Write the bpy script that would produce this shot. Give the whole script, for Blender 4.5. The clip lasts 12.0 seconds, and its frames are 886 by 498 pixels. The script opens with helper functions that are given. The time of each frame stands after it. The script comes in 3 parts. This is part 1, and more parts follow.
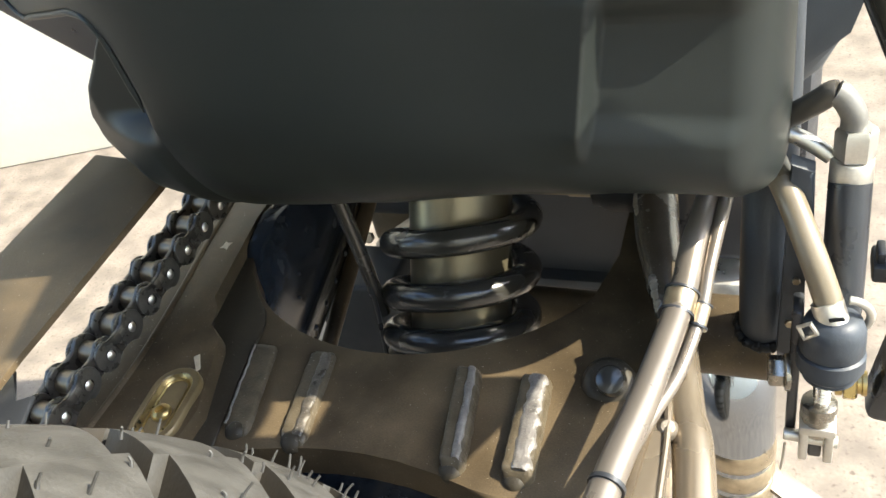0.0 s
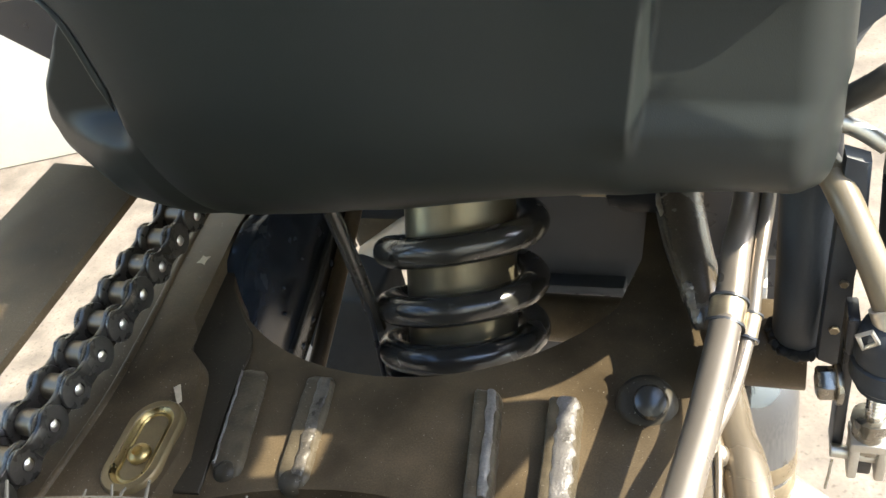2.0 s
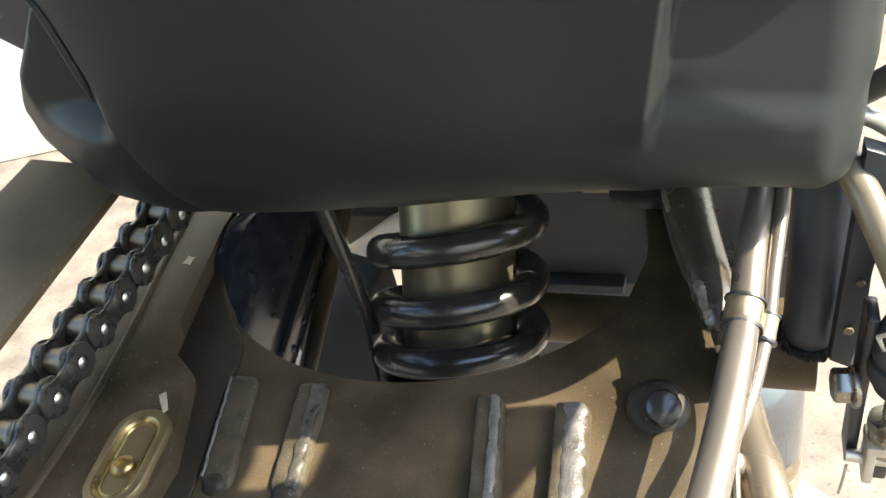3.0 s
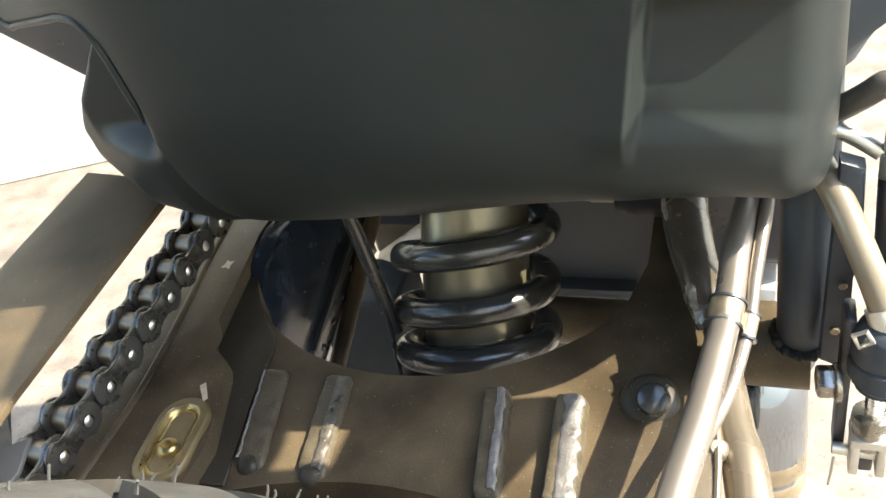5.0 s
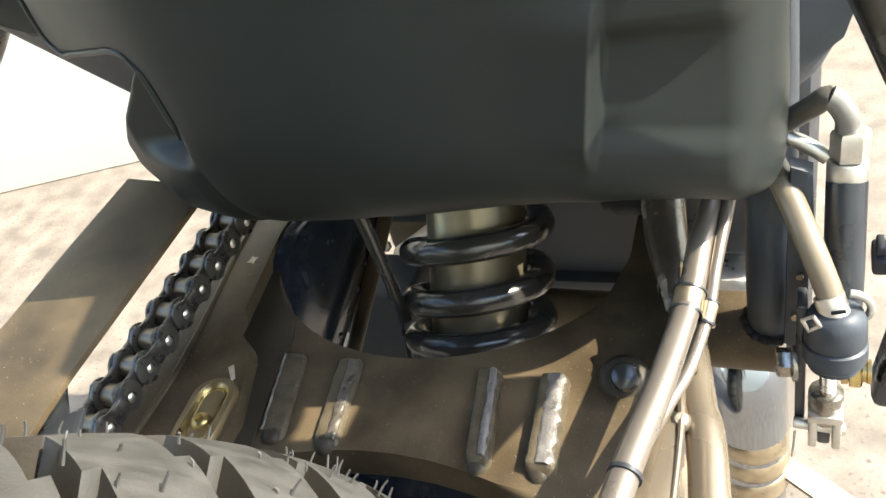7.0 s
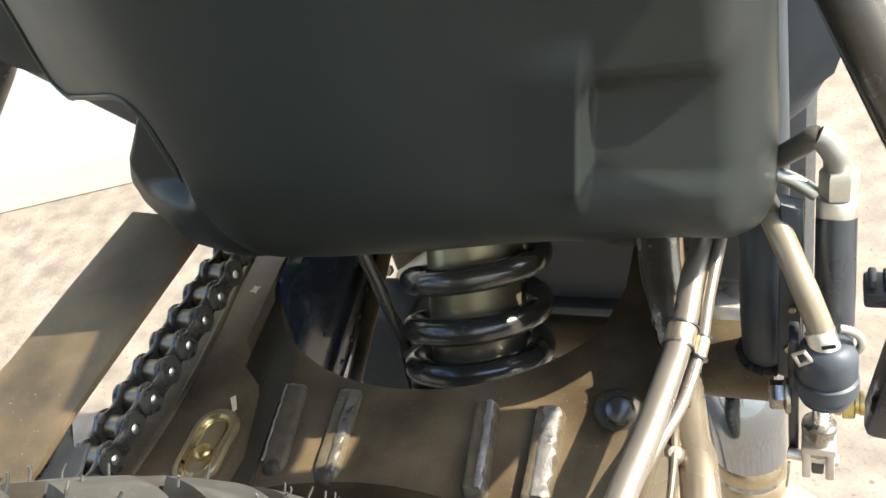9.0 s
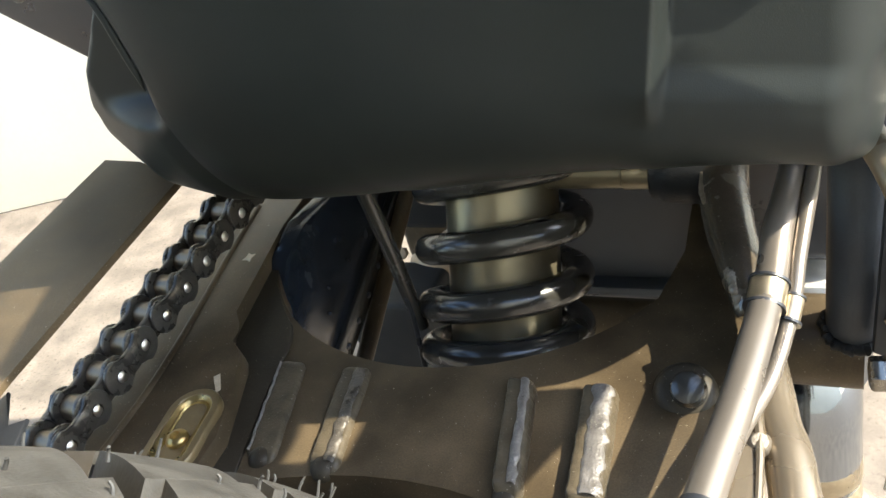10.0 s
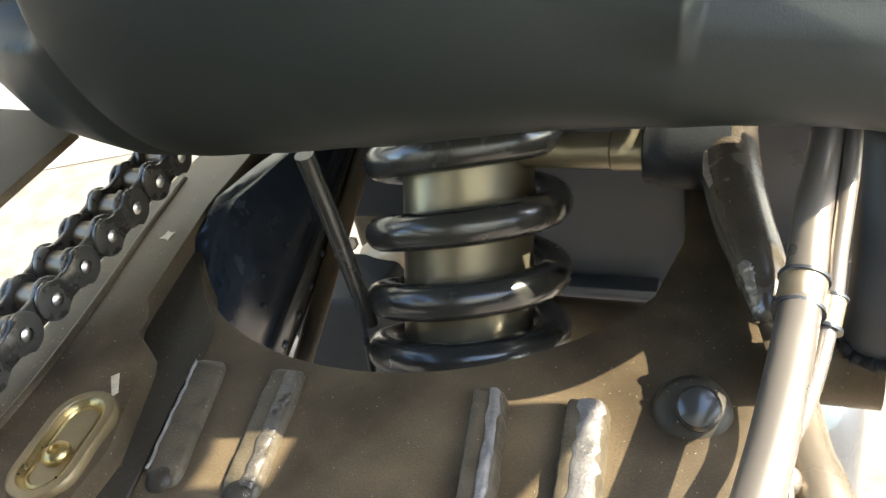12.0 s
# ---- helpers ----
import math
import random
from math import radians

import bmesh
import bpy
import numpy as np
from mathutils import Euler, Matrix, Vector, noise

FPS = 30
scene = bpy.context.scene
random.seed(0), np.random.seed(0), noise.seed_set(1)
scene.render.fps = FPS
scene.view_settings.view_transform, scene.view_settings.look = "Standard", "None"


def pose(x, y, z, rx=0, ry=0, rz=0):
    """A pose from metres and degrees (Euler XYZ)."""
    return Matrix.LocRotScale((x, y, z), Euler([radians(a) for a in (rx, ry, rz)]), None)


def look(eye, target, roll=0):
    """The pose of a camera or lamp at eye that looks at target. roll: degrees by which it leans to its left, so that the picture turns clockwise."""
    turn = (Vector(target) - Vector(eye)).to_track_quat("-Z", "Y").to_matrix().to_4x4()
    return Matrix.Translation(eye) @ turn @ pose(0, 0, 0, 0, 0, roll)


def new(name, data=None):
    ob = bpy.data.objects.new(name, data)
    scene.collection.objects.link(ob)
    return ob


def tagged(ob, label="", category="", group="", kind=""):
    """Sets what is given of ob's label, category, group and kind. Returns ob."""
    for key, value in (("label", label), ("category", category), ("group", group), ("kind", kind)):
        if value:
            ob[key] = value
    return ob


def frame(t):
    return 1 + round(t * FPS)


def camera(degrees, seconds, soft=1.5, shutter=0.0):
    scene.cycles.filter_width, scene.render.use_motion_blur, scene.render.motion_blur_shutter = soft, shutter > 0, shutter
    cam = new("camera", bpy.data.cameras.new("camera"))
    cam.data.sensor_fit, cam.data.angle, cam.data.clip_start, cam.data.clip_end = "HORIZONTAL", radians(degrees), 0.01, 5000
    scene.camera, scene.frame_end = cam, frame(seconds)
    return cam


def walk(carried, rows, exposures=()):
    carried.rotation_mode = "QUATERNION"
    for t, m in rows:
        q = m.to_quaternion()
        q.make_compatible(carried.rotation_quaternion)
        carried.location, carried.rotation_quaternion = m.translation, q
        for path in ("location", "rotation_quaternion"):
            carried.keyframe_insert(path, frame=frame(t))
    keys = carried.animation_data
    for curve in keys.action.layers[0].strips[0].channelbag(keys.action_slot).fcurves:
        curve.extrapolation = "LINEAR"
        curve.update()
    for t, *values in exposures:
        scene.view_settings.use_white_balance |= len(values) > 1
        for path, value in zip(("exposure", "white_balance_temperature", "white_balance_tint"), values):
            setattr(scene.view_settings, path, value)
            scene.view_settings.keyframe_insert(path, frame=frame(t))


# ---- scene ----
cam = camera(56.6, 12.0)
PATH = [
    (0, (0.143, 0.015, 0.68), (-0.631, 1.41, -0.527), -14.8),
    (0.5, (0.147, 0.01, 0.681), (-0.631, 1.411, -0.515), -14.9),
    (1, (0.147, 0.004, 0.69), (-0.629, 1.406, -0.507), -15.5),
    (1.5, (0.123, 0.028, 0.67), (-0.594, 1.446, -0.543), -15.0),
    (2, (0.113, 0.036, 0.665), (-0.576, 1.461, -0.558), -14.4),
    (2.5, (0.11, 0.041, 0.661), (-0.567, 1.47, -0.564), -14.3),
    (3, (0.103, 0.045, 0.658), (-0.549, 1.476, -0.578), -13.9),
    (3.2, (0.098, 0.052, 0.653), (-0.542, 1.486, -0.585), -13.7),
    (4.8, (0.105, 0.043, 0.66), (-0.576, 1.477, -0.557), -14.3),
    (5, (0.122, 0.027, 0.672), (-0.621, 1.444, -0.528), -15.7),
    (5.5, (0.144, 0.005, 0.694), (-0.649, 1.395, -0.505), -16.9),
    (6, (0.146, 0.005, 0.693), (-0.652, 1.393, -0.506), -17.3),
    (6.5, (0.146, 0.004, 0.693), (-0.654, 1.393, -0.503), -17.3),
    (7, (0.147, 0.003, 0.693), (-0.653, 1.394, -0.501), -17.3),
    (8.8, (0.157, -0.006, 0.706), (-0.636, 1.405, -0.468), -17.0),
    (9, (0.153, 0.006, 0.703), (-0.663, 1.41, -0.465), -17.6),
    (9.5, (0.136, 0.022, 0.679), (-0.697, 1.426, -0.477), -17.8),
    (10, (0.125, 0.032, 0.649), (-0.723, 1.448, -0.48), -17.6),
    (10.5, (0.116, 0.046, 0.635), (-0.732, 1.471, -0.483), -17.5),
    (11, (0.104, 0.065, 0.621), (-0.721, 1.503, -0.497), -16.2),
    (11.5, (0.101, 0.066, 0.613), (-0.67, 1.517, -0.527), -14.1),
    (12, (0.101, 0.066, 0.613), (-0.64, 1.525, -0.536), -13.3),
]

EXPOSURE = 2.62
STOPS = [(0.0, 0.0), (1.2, 0.0), (2.5, 0.12), (3.2, 0.17), (4.8, 0.36), (5.2, 0.33), (6.0, 0.14), (7.0, 0.12), (9.0, 0.08), (9.6, -0.03), (10.5, 0.05), (11.0, 0.35), (12.0, 0.62)]
walk(cam, [(t, look(eye, target, roll)) for t, eye, target, roll in PATH], [(t, EXPOSURE + stop, 6380, 6) for t, stop in STOPS])

# ---- light ----
SUN_EL, SUN_AZ = 45.0, 12.0  # degrees above the ground; degrees from +x towards +y
world = bpy.data.worlds.new("sky")
scene.world = world
world.use_nodes = True
wn = world.node_tree
sky = wn.nodes.new("ShaderNodeTexSky")
sky.sky_type, sky.sun_disc = "NISHITA", False
sky.sun_elevation, sky.sun_rotation = radians(SUN_EL), radians(90 - SUN_AZ)
wn.nodes["Background"].inputs["Strength"].default_value = 0.15
wn.links.new(sky.outputs["Color"], wn.nodes["Background"].inputs["Color"])
sun_way = Vector((math.cos(radians(SUN_EL)) * math.cos(radians(SUN_AZ)), math.cos(radians(SUN_EL)) * math.sin(radians(SUN_AZ)), math.sin(radians(SUN_EL))))
sun = new("sun", bpy.data.lights.new("sun", "SUN"))
sun.data.energy, sun.data.angle, sun.data.color = 2.7, radians(0.53), (1.0, 0.90, 0.74)
sun.matrix_world = look(sun_way * 5, (0, 0, 0))


# ---- materials ----
def material(name, colour, rough=0.5, metal=0.0, vary=0.15, grain=400.0, bump=0.1, blotch=30.0, specks=0.0, spot=(0.5, 0.45, 0.38), coat=0.0, rough_vary=0.12, speck_scale=900.0, shine=0.5):
    m = bpy.data.materials.new(name)
    m.use_nodes = True
    t = m.node_tree
    n, l = t.nodes, t.links
    b = n["Principled BSDF"]
    b.inputs["Roughness"].default_value, b.inputs["Metallic"].default_value = rough, metal
    b.inputs["Coat Weight"].default_value = coat
    b.inputs["Specular IOR Level"].default_value = shine
    b.inputs["Coat Roughness"].default_value = 0.15
    co = n.new("ShaderNodeTexCoord").outputs["Object"]

    def noise_at(scale, detail=4.0):
        k = n.new("ShaderNodeTexNoise")
        k.inputs["Scale"].default_value, k.inputs["Detail"].default_value = scale, detail
        l.new(co, k.inputs["Vector"])
        return k.outputs["Fac"]

    def ramp(fac, lo, hi, a, c):
        r = n.new("ShaderNodeMapRange")
        for key, v in (("From Min", lo), ("From Max", hi), ("To Min", a), ("To Max", c)):
            r.inputs[key].default_value = v
        l.new(fac, r.inputs["Value"])
        return r.outputs["Result"]

    def blend(fac, a, c, kind="MIX"):
        x = n.new("ShaderNodeMix")
        x.data_type, x.blend_type = "RGBA", kind
        for sock, v in ((x.inputs[0], fac), (x.inputs[6], a), (x.inputs[7], c)):
            if isinstance(v, (float, tuple)):
                sock.default_value = v if isinstance(v, float) else (*v, 1.0)
            else:
                l.new(v, sock)
        return x.outputs[2]

    fine, broad = noise_at(grain), noise_at(blotch, 6.0)
    dark = tuple(c * (1 - vary) for c in colour)
    light = tuple(min(1.0, c * (1 + vary)) for c in colour)
    c = blend(ramp(broad, 0.3, 0.7, 0.0, 1.0), dark, light)
    c = blend(ramp(fine, 0.35, 0.65, 0.0, 0.35), c, dark)
    if specks:
        c = blend(ramp(noise_at(speck_scale, 1.0), 0.76 - 0.1 * specks, 0.8, 0.0, 0.8), c, spot)
    l.new(c, b.inputs["Base Color"])
    l.new(ramp(broad, 0.3, 0.7, max(0.02, rough - rough_vary), min(1.0, rough + rough_vary)), b.inputs["Roughness"])
    if bump:
        k = n.new("ShaderNodeBump")
        k.inputs["Strength"].default_value, k.inputs["Distance"].default_value = bump, 0.0006
        l.new(fine, k.inputs["Height"])
        l.new(k.outputs["Normal"], b.inputs["Normal"])
    return m


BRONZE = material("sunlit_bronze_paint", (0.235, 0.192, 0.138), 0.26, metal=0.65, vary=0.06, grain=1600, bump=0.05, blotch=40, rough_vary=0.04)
PLASTIC = material("black_plastic", (0.0150, 0.0178, 0.0168), 0.42, vary=0.08, grain=2600, bump=0.10, blotch=18, rough_vary=0.05, shine=0.18)
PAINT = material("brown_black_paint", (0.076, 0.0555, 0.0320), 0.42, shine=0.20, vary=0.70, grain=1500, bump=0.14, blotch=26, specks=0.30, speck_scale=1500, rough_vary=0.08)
RIB = material("painted_weld", (0.070, 0.056, 0.036), 0.42, vary=0.35, grain=1100, bump=0.35, blotch=160, specks=0.35, spot=(0.42, 0.39, 0.34), speck_scale=1300, shine=0.25)
# Worn weld, its cool pale tone also painting sky glint.
WORN_AND_GLINT = material("worn_weld_and_glint", (0.165, 0.152, 0.138), 0.38, metal=0.25, vary=0.40, grain=1100, bump=0.6, blotch=220, specks=0.7, spot=(0.36, 0.34, 0.30), speck_scale=900)
GLOSSY_PAINT = material("glossy_brown_black_paint", (0.060, 0.048, 0.034), 0.20, shine=0.7, vary=0.45, grain=1400, bump=0.10, blotch=40, specks=0.2, speck_scale=1500, coat=0.4)
# Pale base colour that stands for small spots of sunlight.
SUN_PATCH = material("sun_patch_colour", (0.46, 0.38, 0.27), 0.45, vary=0.2, grain=900, bump=0.2, blotch=300)
BOLT_STEEL = material("dark_bolt_steel", (0.30, 0.28, 0.24), 0.28, metal=0.9, vary=0.2, grain=900, bump=0.08, blotch=150)
# Lit copy of the black hose rubber, sunlight put into a paler grey.
LIT_HOSE = material("lit_copy_of_hose_rubber", (0.15, 0.145, 0.13), 0.45, vary=0.15, grain=900, bump=0.1, blotch=120)
# Black lifted towards blue-grey: haze is put into the base colour.
HAZED_BLACK = material("haze_tinted_black", (0.036, 0.042, 0.050), 0.46, vary=0.2, grain=900, bump=0.15, blotch=50, shine=0.32)
DULL_WELD = material("dull_worn_weld", (0.082, 0.071, 0.057), 0.36, metal=0.2, vary=0.45, grain=1100, bump=0.6, blotch=220, specks=0.6, spot=(0.40, 0.37, 0.32), speck_scale=900)
BARE_WELD = material("rough_weld", (0.22, 0.188, 0.145), 0.40, metal=0.3, vary=0.3, grain=800, bump=0.8, blotch=200, specks=0.6)
GLOSS_BLACK = material("gloss_black_paint", (0.030, 0.029, 0.025), 0.24, vary=0.1, grain=1500, bump=0.05, blotch=60, coat=0.3, rough_vary=0.05)
SATIN_BLACK = material("satin_black_paint", (0.02, 0.022, 0.026), 0.34, vary=0.2, grain=1400, bump=0.1, blotch=60)
TUBE_METAL = material("olive_steel", (0.205, 0.178, 0.118), 0.36, metal=0.70, vary=0.07, grain=1200, bump=0.04, blotch=40, rough_vary=0.05)
CHAIN_STEEL = material("dark_chain_steel", (0.075, 0.068, 0.058), 0.30, metal=0.55, vary=0.25, grain=900, bump=0.12, blotch=160)
ROLLER_STEEL = material("oiled_roller_steel", (0.19, 0.155, 0.11), 0.42, metal=0.8, vary=0.2, grain=900, bump=0.08, blotch=120)
BRIGHT_STEEL = material("bright_steel", (0.62, 0.60, 0.56), 0.26, metal=1.0, vary=0.12, grain=900, bump=0.06, blotch=120)
ZINC = material("yellow_zinc", (0.46, 0.34, 0.14), 0.34, metal=0.9, vary=0.2, grain=900, bump=0.08, blotch=120)
CHROME = material("chrome", (0.33, 0.36, 0.40), 0.10, metal=1.0, vary=0.08, grain=60, bump=0.0, blotch=25, rough_vary=0.04)
BLUED = material("heat_tinted_steel", (0.46, 0.385, 0.27), 0.34, metal=0.9, vary=0.3, grain=300, bump=0.04, blotch=70)
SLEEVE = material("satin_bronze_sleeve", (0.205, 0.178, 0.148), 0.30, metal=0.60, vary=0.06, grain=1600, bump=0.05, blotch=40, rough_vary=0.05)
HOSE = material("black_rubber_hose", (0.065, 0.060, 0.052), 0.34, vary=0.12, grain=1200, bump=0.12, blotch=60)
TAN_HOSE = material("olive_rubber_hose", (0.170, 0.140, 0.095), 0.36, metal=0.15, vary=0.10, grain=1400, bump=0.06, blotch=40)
RUBBER = material("pale_tread_rubber", (0.060, 0.057, 0.051), 0.55, vary=0.30, grain=900, bump=0.3, blotch=110)
# Casing colour darkened to carry the shade in the tread grooves.
SHADED_CASING = material("shaded_tyre_casing", (0.022, 0.017, 0.010), 0.65, vary=0.25, grain=500, bump=0.3, blotch=60)
HAIR = material("rubber_hair", (0.030, 0.029, 0.026), 0.5, vary=0.15, grain=900, bump=0.1, blotch=200)
BOX_PLASTIC = material("blue_grey_plastic", (0.066, 0.074, 0.081), 0.55, vary=0.12, grain=1400, bump=0.1, blotch=40)
BRASS = material("brown_gold_plating", (0.165, 0.120, 0.058), 0.40, metal=0.45, vary=0.2, grain=1100, bump=0.1, blotch=120)
BLUE_BLACK = material("blue_black_paint", (0.013, 0.018, 0.026), 0.18, vary=0.25, grain=900, bump=0.05, blotch=60, shine=0.5)
# Dark plastic made lighter and bluer to hold haze in its colour.
HAZED_BOX = material("haze_lifted_box_plastic", (0.046, 0.052, 0.060), 0.5, vary=0.15, grain=1400, bump=0.1, blotch=40, shine=0.4)
# Dark paint of weld ends and boss; also colours the painted shade.
DARK_PAINT_AND_SHADE = material("worn_dark_paint_and_shade", (0.034, 0.028, 0.019), 0.5, vary=0.3, grain=1200, bump=0.2, blotch=60, specks=0.2, speck_scale=1500, shine=0.2)
DULL_BLACK = material("dull_black_casting", (0.012, 0.013, 0.014), 0.55, vary=0.2, grain=700, bump=0.3, blotch=80, shine=0.18)
TAN_CAST = material("tan_castings", (0.26, 0.20, 0.135), 0.5, metal=0.2, vary=0.2, grain=700, bump=0.2, blotch=90)
GALV = material("dull_zinc", (0.55, 0.53, 0.48), 0.38, metal=0.8, vary=0.15, grain=900, bump=0.08, blotch=120)
FLOOR = material("speckled_stone_floor", (0.168, 0.140, 0.113), 0.75, vary=0.38, grain=260, bump=0.6, blotch=24, specks=1.7, spot=(0.07, 0.055, 0.040), speck_scale=190)
WALL = material("cream_wall", (0.83, 0.785, 0.645), 0.8, vary=0.05, grain=120, bump=0.15, blotch=3)


# ---- mesh helpers ----
def part(name, bm, mat, parent=None, label="", smooth=40):
    """Links a bmesh as one mesh object under a thing or a part."""
    me = bpy.data.meshes.new(name)
    bmesh.ops.recalc_face_normals(bm, faces=bm.faces)
    bm.to_mesh(me)
    bm.free()
    me.materials.append(mat)
    me.polygons.foreach_set("use_smooth", [True] * len(me.polygons))
    me.set_sharp_from_angle(angle=radians(smooth))
    ob = new(name, me)
    ob.parent = parent
    return tagged(ob, label)


def rounded(pts, steps=6):
    """A smooth line through the points."""
    p = [Vector(q) for q in pts]
    if len(p) < 3:
        return p
    p = [2 * p[0] - p[1]] + p + [2 * p[-1] - p[-2]]
    out = []
    for a, b, c, d in zip(p, p[1:], p[2:], p[3:]):
        for i in range(steps):
            s = i / steps
            out.append(0.5 * (2 * b + (c - a) * s + (2 * a - 5 * b + 4 * c - d) * s * s + (3 * b - a - 3 * c + d) * s ** 3))
    return out + [p[-2]]


def tube(pts, r, n=14, bm=None, steps=6, squash=1.0, close=False):
    """A round bar along a smooth line; r may be a list of radii, one for each point given."""
    bm = bm or bmesh.new()
    line = rounded(pts, steps) if not close else [Vector(q) for q in pts]
    m = len(line)
    radii = [r] * m if not isinstance(r, (list, tuple)) else [float(np.interp(i / (m - 1) * (len(r) - 1), range(len(r)), r)) for i in range(m)]
    side, rings = None, []
    for i, p in enumerate(line):
        a, b = (line[i - 1], line[(i + 1) % m]) if close else (line[max(i - 1, 0)], line[min(i + 1, m - 1)])
        way = (b - a).normalized()
        if side is None:
            side = way.orthogonal().normalized()
        side = (side - way * side.dot(way)).normalized()
        up = way.cross(side)
        rings.append([bm.verts.new(p + radii[i] * (side * math.cos(w) + up * math.sin(w) * squash)) for w in (2 * math.pi * k / n for k in range(n))])
    for a, b in zip(rings, rings[1:] + ([rings[0]] if close else [])):
        for k in range(n):
            bm.faces.new((a[k], a[(k + 1) % n], b[(k + 1) % n], b[k]))
    if not close:
        bm.faces.new(rings[0][::-1])
        bm.faces.new(rings[-1])
    return bm


def lathe(at, way, profile, n=28, bm=None, turn=0.0):
    """A turned body: profile rows of (radius, distance along way)."""
    bm = bm or bmesh.new()
    at, way = Vector(at), Vector(way).normalized()
    side = way.orthogonal().normalized()
    up = way.cross(side)
    rings = []
    for r, h in ((float(p), float(q)) for p, q in profile):
        if r < 1e-6:
            rings.append([bm.verts.new(at + way * h)])
        else:
            rings.append([bm.verts.new(at + way * h + r * (side * math.cos(w) + up * math.sin(w))) for w in (turn + 2 * math.pi * k / n for k in range(n))])
    for a, b in zip(rings, rings[1:]):
        for k in range(n):
            q = [a[k % len(a)], a[(k + 1) % len(a)], b[(k + 1) % len(b)], b[k % len(b)]]
            q = list(dict.fromkeys(q))
            if len(q) > 2:
                bm.faces.new(q)
    for ring in (rings[0], rings[-1]):
        if len(ring) > 2:
            bm.faces.new(ring)
    return bm


def hexagon(at, way, r, h, bm=None, turn=0.0):
    """A hexagonal head with turned-down corners."""
    return lathe(at, way, [(r * 0.93, 0), (r, h * 0.08), (r, h * 0.86), (r * 0.88, h)], 6, bm, turn)


def prism(outline, z0, z1, bevel=0.0, bm=None, segments=2):
    """An upright body over an outline of (x, y), with rounded edges."""
    b = bmesh.new()
    lo = [b.verts.new((x, y, z0)) for x, y in outline]
    hi = [b.verts.new((x, y, z1)) for x, y in outline]
    b.faces.new(lo[::-1])
    top = b.faces.new(hi)
    for k in range(len(lo)):
        b.faces.new((lo[k], lo[(k + 1) % len(lo)], hi[(k + 1) % len(lo)], hi[k]))
    if bevel:
        bmesh.ops.bevel(b, geom=list(top.edges), offset=bevel, segments=segments, affect="EDGES", profile=0.5)
    return join(bm, b)


def join(bm, b):
    if bm is None:
        return b
    me = bpy.data.meshes.new("scratch")
    b.to_mesh(me)
    b.free()
    bm.from_mesh(me)
    bpy.data.meshes.remove(me)
    return bm


def block(size, m=Matrix(), bevel=0.0, bm=None, segments=2):
    """A box with rounded edges at the pose m."""
    b = bmesh.new()
    bmesh.ops.create_cube(b, size=1.0, matrix=Matrix.Diagonal((*size, 1)))
    if bevel:
        bmesh.ops.bevel(b, geom=b.edges[:], offset=bevel, segments=segments, affect="EDGES", profile=0.5)
    b.transform(m)
    return join(bm, b)


def between(a, b, wide, thick, bevel=0.001, bm=None, up=(0, 0, 1)):
    """A flat bar from a to b."""
    a, b = Vector(a), Vector(b)
    way = (b - a).normalized()
    side = way.cross(Vector(up)).normalized()
    nrm = side.cross(way)
    m = Matrix.Translation((a + b) / 2) @ Matrix((side, way, nrm)).transposed().to_4x4()
    return block((wide, (b - a).length, thick), m, bevel, bm)


# ---- the setting ----
floor_bm = bmesh.new()
bmesh.ops.create_grid(floor_bm, x_segments=8, y_segments=8, size=40.0)
tagged(part("floor", floor_bm, FLOOR), "sunlit beige speckled stone floor", "floor", kind="structure")

WALL_WAY = Vector((0.937, 0.348, 0)).normalized()
wall_bm = block((9.0, 0.2, 3.0), Matrix.Translation(Vector((-1.205, 0.99, 1.5)) + Vector((-WALL_WAY.y, WALL_WAY.x, 0)) * 0.1 - WALL_WAY * 1.5) @ Matrix.Rotation(math.atan2(WALL_WAY.y, WALL_WAY.x), 4, "Z"), 0.005)
tagged(part("wall_north", wall_bm, WALL), "plain cream wall in bright sun", "wall", kind="structure")

# Unseen wall behind the camera, added to warm reflections and fill light.
south_bm = block((9.0, 0.2, 3.0), Matrix.Translation((0.2, -2.3, 1.5)) @ Matrix.Rotation(radians(6), 4, "Z"), 0.005)
tagged(part("bounce_wall_south", south_bm, WALL), "plain cream wall, unseen, added for warm bounce light", "wall", kind="structure")

# ---- the motorcycle ----
bike = tagged(new("motorcycle"), "black off-road motorcycle, rear suspension seen from behind", "motorcycle")

# rear mudguard: one moulded shell
LIP_X = ((0.500, -0.0500), (0.571, -0.0500), (0.580, -0.0497), (0.585, -0.0505), (0.595, -0.0520), (0.600, -0.0535), (0.604, -0.0565), (0.606, -0.0600), (0.6068, -0.0640), (0.6070, -0.0740))
EDGE_X = ((0.0, -0.1120), (0.0017, -0.1165), (0.006, -0.1230), (0.013, -0.1245), (0.023, -0.1240), (0.19, -0.1300))
SHELF = 0.6070  # the underside of the upper part
SOLE_Z = ((-0.106, 0.5620), (-0.101, 0.5540), (-0.095, 0.5465), (-0.086, 0.5385), (-0.076, 0.5300), (-0.066, 0.5210), (-0.058, 0.5140), (-0.050, 0.5099), (-0.030, 0.5123), (-0.010, 0.5130), (0.010, 0.5139), (0.030, 0.5159), (0.050, 0.5172), (0.070, 0.5170), (0.090, 0.5148), (0.110, 0.5110), (0.120, 0.5085), (0.130, 0.5045), (0.137, 0.4985), (0.1395, 0.4975), (0.141, 0.5000))
ROUND_X = (-0.098, -0.075, -0.05, 0.0, 0.04, 0.08, 0.12)
